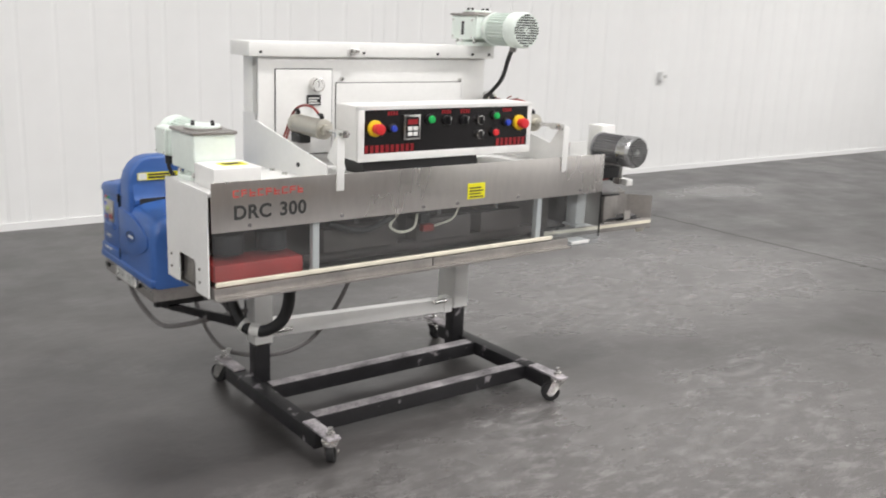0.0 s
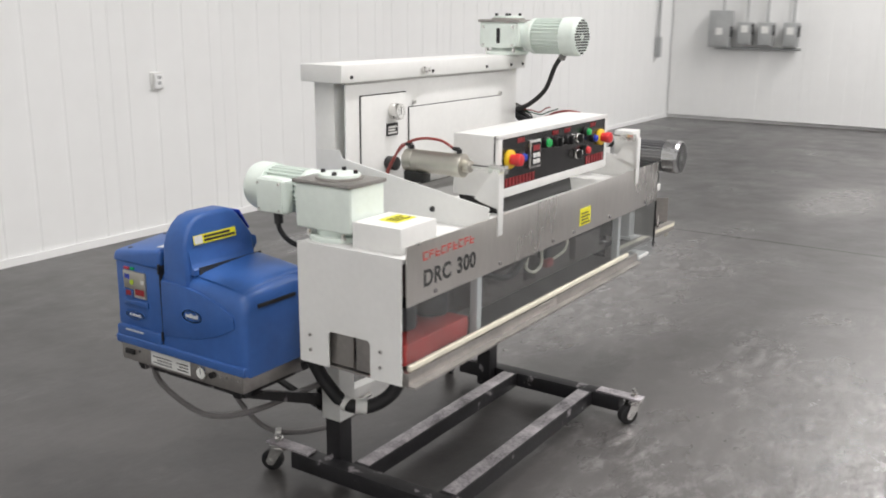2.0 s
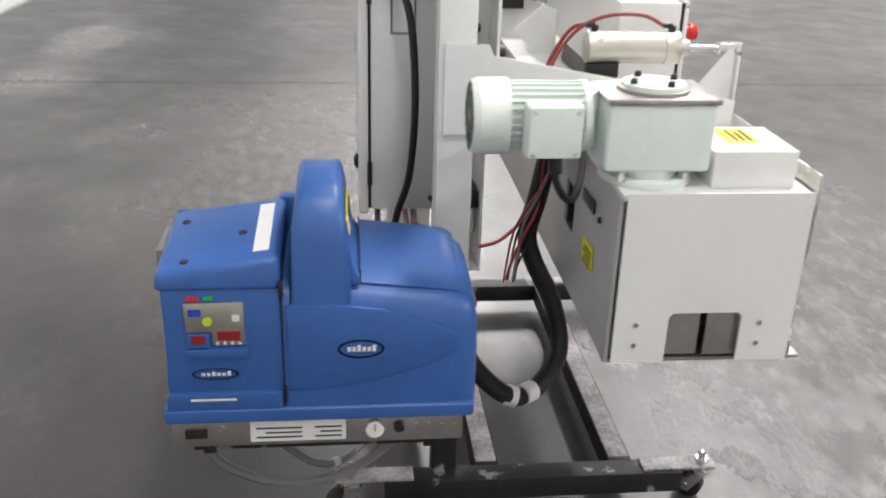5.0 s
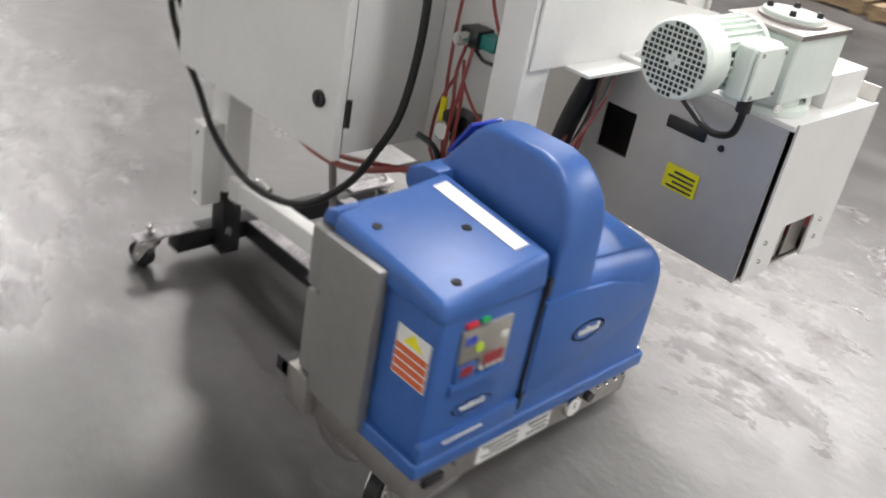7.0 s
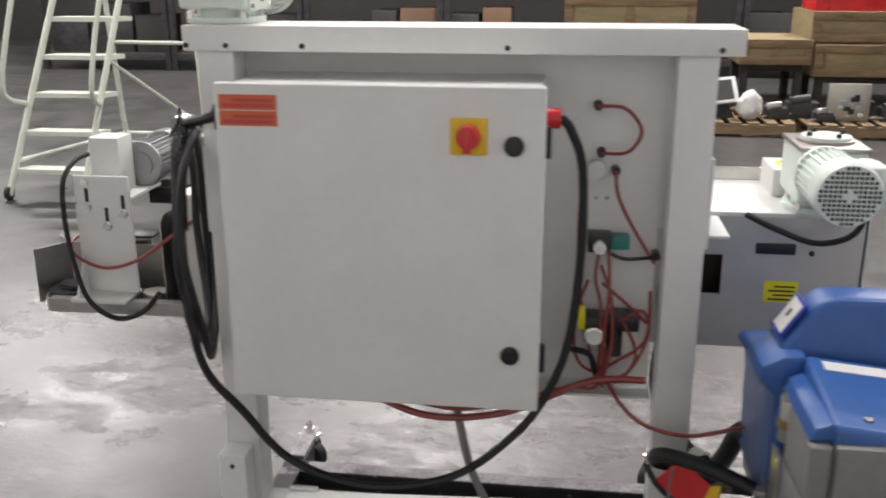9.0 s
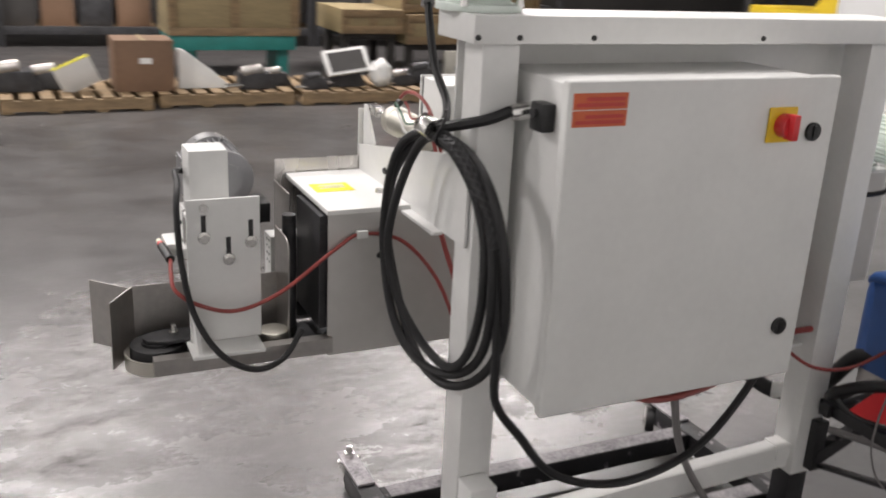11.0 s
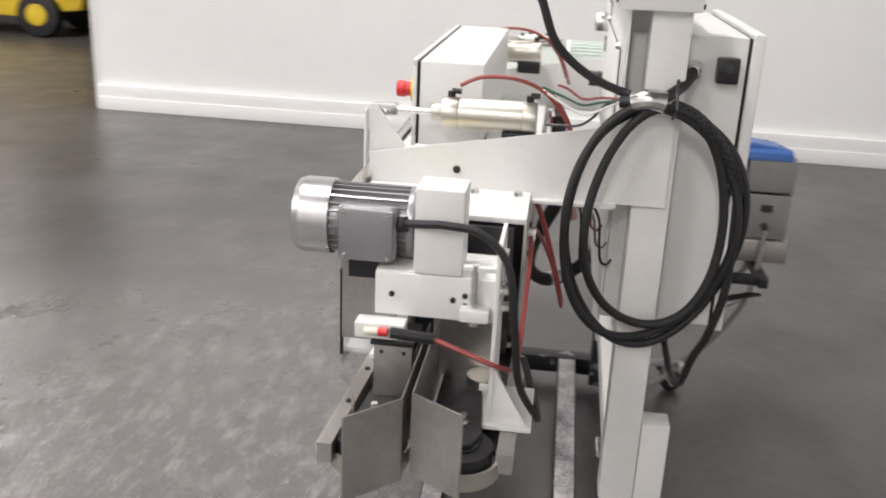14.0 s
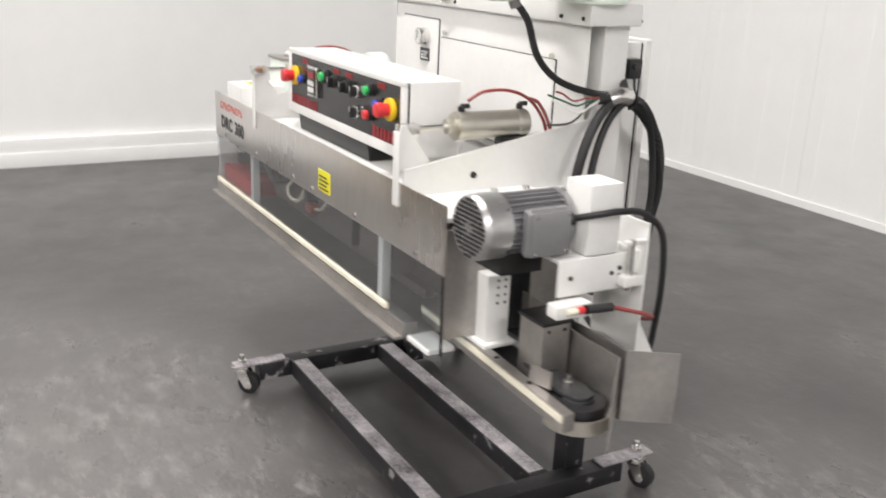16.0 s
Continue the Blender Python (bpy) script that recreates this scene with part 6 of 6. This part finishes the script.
def coil():
    c = thing("coiled_cable", (1.49, 0.59, 0.69), "heavy black power cable coiled and tied to the post", "cable")
    loops = [(0.600, 0.918, 0.182, 0.254, 1.500, 0.3), (0.588, 0.925, 0.174, 0.247, 1.512, 1.7), (0.603, 0.938, 0.140, 0.232, 1.520, 3.9)]
    for cy, cz, ry, rz, x, turn in loops:
        pts = []
        for i in range(24):
            a = 6.28319 * i / 24
            y, z = cy + ry * math.cos(a), cz + rz * math.sin(a)
            px = x - 0.26 * (y - 0.592) - 0.018 * max(0.0, -math.sin(a)) + 0.006 * math.sin(3 * a + turn)
            if 0.53 < y < 0.655:
                px = max(px, 1.466)
            pts.append((px, y - 0.014 * max(0.0, math.sin(a)) ** 3 + 0.006 * math.sin(2 * a + turn), z + 0.005 * math.cos(2 * a + turn)))
        part("loop", tube(pts, 0.0093, 10, 4, closed=True), RUBBER, c)
    # woven grip over the cable's upper right run
    run = smooth_path([(1.512, 0.605, 1.176), (1.502, 0.650, 1.157), (1.488, 0.695, 1.116), (1.472, 0.737, 1.058), (1.464, 0.762, 1.0)], 10)
    k = part("mesh_grip", tube(run, 0.0132, 10, 1), RUBBER, c, "woven metal strain relief grip")
    strands = bmesh.new()
    for turn in (1, -1):
        for j in range(6):
            line = []
            for i, p in enumerate(run):
                q = Vector(run[min(i + 1, len(run) - 1)]) - Vector(run[max(i - 1, 0)])
                q.normalize()
                u = q.cross(Vector((1, 0, 0))).normalized()
                w = q.cross(u)
                a = turn * i * 0.42 + j * 1.0472
                line.append(Vector(p) + (u * math.cos(a) + w * math.sin(a)) * 0.0142)
            tube(line, 0.0011, 5, 1, bm=strands)
    part("braid", strands, JUNK, k)
    part("tie", tube([(1.518, 0.530, 1.180), (1.525, 0.558, 1.188), (1.522, 0.588, 1.184)], 0.021, 14, 4), CHROME, c, "silver tape wrapped round the bundle")
    part("zip_tie", tube([(1.500, 0.610, 1.15), (1.530, 0.612, 1.17), (1.515, 0.611, 1.20), (1.51, 0.611, 1.228)], 0.0035, 6), BLACK, c)
    part("tail", tube([(1.464, 0.762, 1.0), (1.455, 0.768, 0.80), (1.438, 0.750, 0.68), (1.37, 0.735, 0.585), (1.27, 0.73, 0.47), (1.10, 0.73, 0.415), (0.91, 0.725, 0.45), (0.77, 0.71, 0.56),
                       (0.70, 0.695, 0.67), (0.665, 0.67, 0.78), (0.65, 0.66, 0.96), (0.655, 0.67, 1.13), (0.68, 0.69, 1.21), (0.70, 0.70, 1.235)], 0.0092), RUBBER, c)
    part("jumper", tube([(1.395, 0.65, 1.229), (1.44, 0.634, 1.210), (1.515, 0.585, 1.188)], 0.011), RUBBER, c)
    part("cut_end", rod((1.518, 0.534, 1.180), (1.512, 0.505, 1.178), 0.0115, seg=12), RUBBER, c)
    for pts, m, l in ((((1.512, 0.508, 1.184), (1.508, 0.468, 1.183), (1.505, 0.433, 1.178), (1.500, 0.403, 1.195), (1.498, 0.383, 1.201)), REDTUBE, "loose red wire end"),
                      (((1.512, 0.508, 1.182), (1.511, 0.468, 1.174), (1.516, 0.433, 1.168), (1.511, 0.398, 1.180), (1.508, 0.353, 1.196)), WIREG, "loose green wire end"),
                      (((1.512, 0.508, 1.180), (1.515, 0.478, 1.165), (1.518, 0.438, 1.150), (1.513, 0.398, 1.166), (1.510, 0.363, 1.186)), LABELW, "loose white wire end"),
                      (((1.512, 0.508, 1.178), (1.510, 0.478, 1.170), (1.506, 0.453, 1.140), (1.503, 0.423, 1.123), (1.500, 0.363, 1.122)), BLACK, "loose black wire end")):
        part("loose_wire", tube(pts, 0.0026, 6), m, c, l)


coil()
k = cable("motor_cable", [(1.42, 0.30, 1.405), (1.43, 0.335, 1.36), (1.43, 0.372, 1.274), (1.432, 0.44, 1.215), (1.47, 0.52, 1.188), (1.515, 0.56, 1.190)], 0.0088, RUBBER, "black cable from the top motor to the bundle")
part("gland", rod((1.42, 0.296, 1.412), (1.423, 0.305, 1.39), 0.014, seg=12), GREYC, k)
k = cable("motor_cable", [(0.045, 0.46, 1.02), (0.045, 0.455, 0.975), (0.068, 0.43, 0.935), (0.125, 0.40, 0.915), (0.20, 0.37, 0.935), (0.27, 0.352, 0.965)], 0.007, RUBBER, "thin black cable hanging under the motor")
part("gland", rod((0.045, 0.46, 1.03), (0.045, 0.458, 0.992), 0.013, seg=12), BLACK, k)
k = cable("heavy_hose", [(0.27, 0.66, 0.56), (0.285, 0.60, 0.535), (0.30, 0.53, 0.43), (0.312, 0.455, 0.365), (0.36, 0.385, 0.36), (0.41, 0.33, 0.42), (0.44, 0.345, 0.53), (0.44, 0.415, 0.69), (0.44, 0.40, 0.80), (0.41, 0.385, 0.93)],
          0.022, RUBBER, "thick black heated glue hose looped under the head", "hose", 14)
for p, q in (((0.311, 0.475, 0.372), (0.313, 0.445, 0.362)), ((0.325, 0.428, 0.359), (0.348, 0.40, 0.357))):
    part("tie_tag", rod(p, q, 0.0245, seg=14), LABELW, k, "white tie tag")
cable("grey_hose", [(0.10, 1.10, 0.43), (0.11, 1.08, 0.36), (0.14, 0.98, 0.285), (0.16, 0.86, 0.275), (0.22, 0.74, 0.31), (0.34, 0.66, 0.35), (0.42, 0.615, 0.37)], 0.010, GREYC, "grey braided hose sagging under the glue unit", "hose")
k = cable("grey_cable", [(0.92, 0.645, 0.665), (0.905, 0.64, 0.55), (0.86, 0.645, 0.385), (0.75, 0.665, 0.215), (0.66, 0.70, 0.14), (0.55, 0.77, 0.105), (0.42, 0.86, 0.12), (0.375, 0.95, 0.185), (0.355, 1.04, 0.31), (0.34, 1.08, 0.45), (0.322, 1.09, 0.586)], 0.0095, GREYC, "grey cable hanging from the cabinet to the glue unit")
part("tie", rod((0.43, 0.852, 0.118), (0.415, 0.866, 0.121), 0.0125, seg=12), LABELW, k, "white cable tie")
cable("air_hose", [(1.13, 0.66, 0.66), (1.08, 0.66, 0.60), (0.96, 0.66, 0.56), (0.80, 0.66, 0.58), (0.62, 0.64, 0.655), (0.50, 0.63, 0.66)], 0.008, REDTUBE, "red air hose sagging below the cabinet", "air hose")
cable("air_hose", [(1.10, 0.65, 0.66), (1.02, 0.645, 0.60), (0.90, 0.645, 0.575), (0.72, 0.64, 0.62), (0.60, 0.60, 0.65), (0.585, 0.56, 0.70)], 0.006, REDTUBE, "red air hose sagging below the cabinet", "air hose")
cable("air_tube", [(0.60, 0.56, 0.66), (0.55, 0.63, 0.60), (0.49, 0.66, 0.565), (0.40, 0.68, 0.56), (0.30, 0.70, 0.60)], 0.0045, REDTUBE, "thin red air tube running to the glue unit", "air tube")
for x, s in ((0.452, 0.0), (1.428, 0.028)):
    cable("air_tube", [(x, 0.155 + s, 1.176), (x, 0.20 + s, 1.196), (x, 0.27 + s, 1.196), (x, 0.33 + s, 1.172), (x, 0.375 + s, 1.12), (x - 0.01, 0.40 + s, 1.06)], 0.0042, REDTUBE, "thin red air tube arched over the cylinder", "air tube")
    cable("air_tube", [(x, 0.322 + s, 1.176), (x + 0.01, 0.35 + s, 1.165), (x + 0.012, 0.385 + s, 1.11), (x, 0.41 + s, 1.04)], 0.0042, REDTUBE, "thin red air tube arched over the cylinder", "air tube")
k = cable("sensor_cable", [(1.961, 0.216, 0.846), (1.968, 0.266, 0.832), (1.968, 0.321, 0.812), (1.923, 0.348, 0.785), (1.85, 0.354, 0.768), (1.755, 0.356, 0.800), (1.64, 0.358, 0.883), (1.577, 0.356, 0.914), (1.483, 0.366, 0.89), (1.41, 0.40, 0.80), (1.37, 0.43, 0.68)],
          0.0045, REDTUBE, "thin red tube looping from the infeed to the frame", "air tube")
part("clip", box(1.565, 1.59, 0.348, 0.364, 0.905, 0.922, 0.002), LABELW, k)
cable("air_tube", [(1.40, 0.345, 0.955), (1.395, 0.37, 0.90), (1.37, 0.40, 0.80), (1.34, 0.43, 0.68)], 0.006, REDTUBE, "thin red air tube inside the frame", "air tube")
cable("air_tube", [(0.42, 0.36, 0.95), (0.43, 0.375, 0.87), (0.425, 0.42, 0.77), (0.415, 0.48, 0.71), (0.42, 0.53, 0.69)], 0.0042, REDTUBE, "thin red air tube inside the frame", "air tube")
k = cable("motor_cable", [(1.892, 0.150, 1.016), (1.915, 0.163, 1.026), (1.937, 0.190, 1.034), (1.946, 0.230, 1.038), (1.951, 0.286, 1.030), (1.961, 0.331, 0.985), (1.958, 0.348, 0.88), (1.938, 0.361, 0.77), (1.893, 0.391, 0.69), (1.823, 0.398, 0.648), (1.758, 0.384, 0.660), (1.713, 0.361, 0.71)],
          0.0068, RUBBER, "black cable from the grey motor down the bracket")
part("gland", rod((1.886, 0.120, 1.010), (1.895, 0.156, 1.018), 0.013, seg=12), BLACK, k)


def valve_group():
    """Air valves, regulator and tubing on the back of the upright panel."""
    v = thing("valve_group", (0.60, 0.54, 0.70), "air regulator, valves and red tubing on the back panel", "air valves")
    part("solenoid_valve", box(0.585, 0.635, 0.52, 0.57, 0.925, 0.965, 0.004), BLACK, v)
    part("solenoid_valve", box(0.545, 0.585, 0.52, 0.56, 0.93, 0.96, 0.004), TEAL, v)
    part("coil", rod((0.61, 0.57, 0.945), (0.61, 0.60, 0.945), 0.014), CHROME, v)
    part("regulator", box(0.585, 0.635, 0.52, 0.58, 0.72, 0.78, 0.006), BLACK, v)
    part("gauge", rod((0.613, 0.58, 0.742), (0.613, 0.60, 0.742), 0.022, b=0.003), CHROME, v)
    part("gauge_dial", rod((0.613, 0.60, 0.742), (0.613, 0.601, 0.742), 0.018), LABELW, v)
    part("tag", box(0.633, 0.648, 0.57, 0.578, 0.75, 0.805, 0.001), LABELY, v)
    for x in (0.565, 0.535):
        part("filter_head", box(x - 0.02, x + 0.02, 0.52, 0.57, 0.745, 0.785, 0.005), BLACK, v)
        part("filter_bowl", rod((x, 0.545, 0.68), (x, 0.545, 0.745), 0.018, b=0.006), LABELW if x < 0.55 else JUNK, v)
    part("silencer_knob", rod((0.622, 0.52, 1.10), (0.622, 0.545, 1.10), 0.021, b=0.004), LABELW, v)
    for x, z in ((0.625, 1.237), (0.614, 1.138), (0.582, 1.10), (0.487, 0.914)):
        part("fitting", rod((x, 0.52, z), (x, 0.545, z), 0.010, seg=12), BLACK, v)
    lines = (((0.625, 0.545, 1.237), (0.57, 0.56, 1.235), (0.535, 0.56, 1.19), (0.56, 0.56, 1.145), (0.614, 0.545, 1.138)),
             ((0.582, 0.545, 1.10), (0.575, 0.56, 1.05), (0.54, 0.56, 0.98), (0.49, 0.55, 0.90)),
             ((0.61, 0.57, 0.93), (0.615, 0.58, 0.87), (0.60, 0.59, 0.80), (0.60, 0.59, 0.66)),
             ((0.59, 0.57, 0.93), (0.585, 0.59, 0.85), (0.592, 0.60, 0.74), (0.59, 0.59, 0.62)),
             ((0.65, 0.55, 1.12), (0.655, 0.56, 0.98), (0.645, 0.57, 0.82), (0.61, 0.58, 0.66)),
             ((0.56, 0.57, 0.77), (0.51, 0.58, 0.80), (0.495, 0.57, 0.74), (0.53, 0.58, 0.66), (0.58, 0.58, 0.63)),
             ((0.60, 0.575, 0.86), (0.55, 0.585, 0.82), (0.50, 0.57, 0.77)))
    lines += (((0.63, 0.56, 0.86), (0.655, 0.575, 0.78), (0.65, 0.585, 0.69), (0.61, 0.585, 0.655), (0.56, 0.58, 0.68), (0.50, 0.57, 0.73), (0.495, 0.56, 0.84)),
              ((0.605, 0.575, 0.90), (0.58, 0.59, 0.83), (0.575, 0.60, 0.72), (0.60, 0.60, 0.63), (0.64, 0.59, 0.615)),
              ((0.55, 0.57, 0.77), (0.52, 0.58, 0.70), (0.545, 0.585, 0.645), (0.60, 0.585, 0.625)))
    bolts([(x, 0.516, 1.035) for x in (0.597, 0.620)], "y", 0.005, 0.004, CHROME, v)
    for p in lines:
        part("tube", tube(p, 0.0038, 6), REDTUBE, v)
    part("wire", tube([(0.60, 0.56, 0.93), (0.56, 0.57, 0.915), (0.52, 0.565, 0.915), (0.49, 0.55, 0.914)], 0.004, 6), BLACK, v)
    part("wire", tube([(0.66, 0.62, 0.72), (0.62, 0.60, 0.70), (0.60, 0.58, 0.64), (0.55, 0.57, 0.63)], 0.007, 6), BLACK, v)
    part("shelf_lip", box(0.487, 0.735, 0.52, 0.60, 0.60, 0.606), WHITE, v)


valve_group()


def wire_bundle():
    """Loose wires and tubes that hang in the gap between post and head."""
    w = thing("wire_bundle", (0.40, 0.44, 0.80), "tangle of thin red and black wires behind the head", "wires")
    r = random.Random(12)
    for i in range(6):
        y0, y1, x = 0.37 + 0.04 * r.random(), 0.39 + 0.06 * r.random(), 0.37 + 0.03 * r.random()
        low = 0.74 + 0.10 * r.random()
        pts = [(x, y0, 0.948), (x - 0.006, y0 + 0.015, 0.90), (x, (y0 + y1) / 2, low + 0.04), (x + 0.01, y1, low - 0.02), (x + 0.03, y1 + 0.02, low - 0.09), (x + 0.05, y1 + 0.03, 0.60)]
        part("wire", tube(pts, 0.0026 + 0.0014 * (i % 3 == 0), 6), (REDTUBE, BLACK, BLACK, GREYC)[i % 4], w)


wire_bundle()
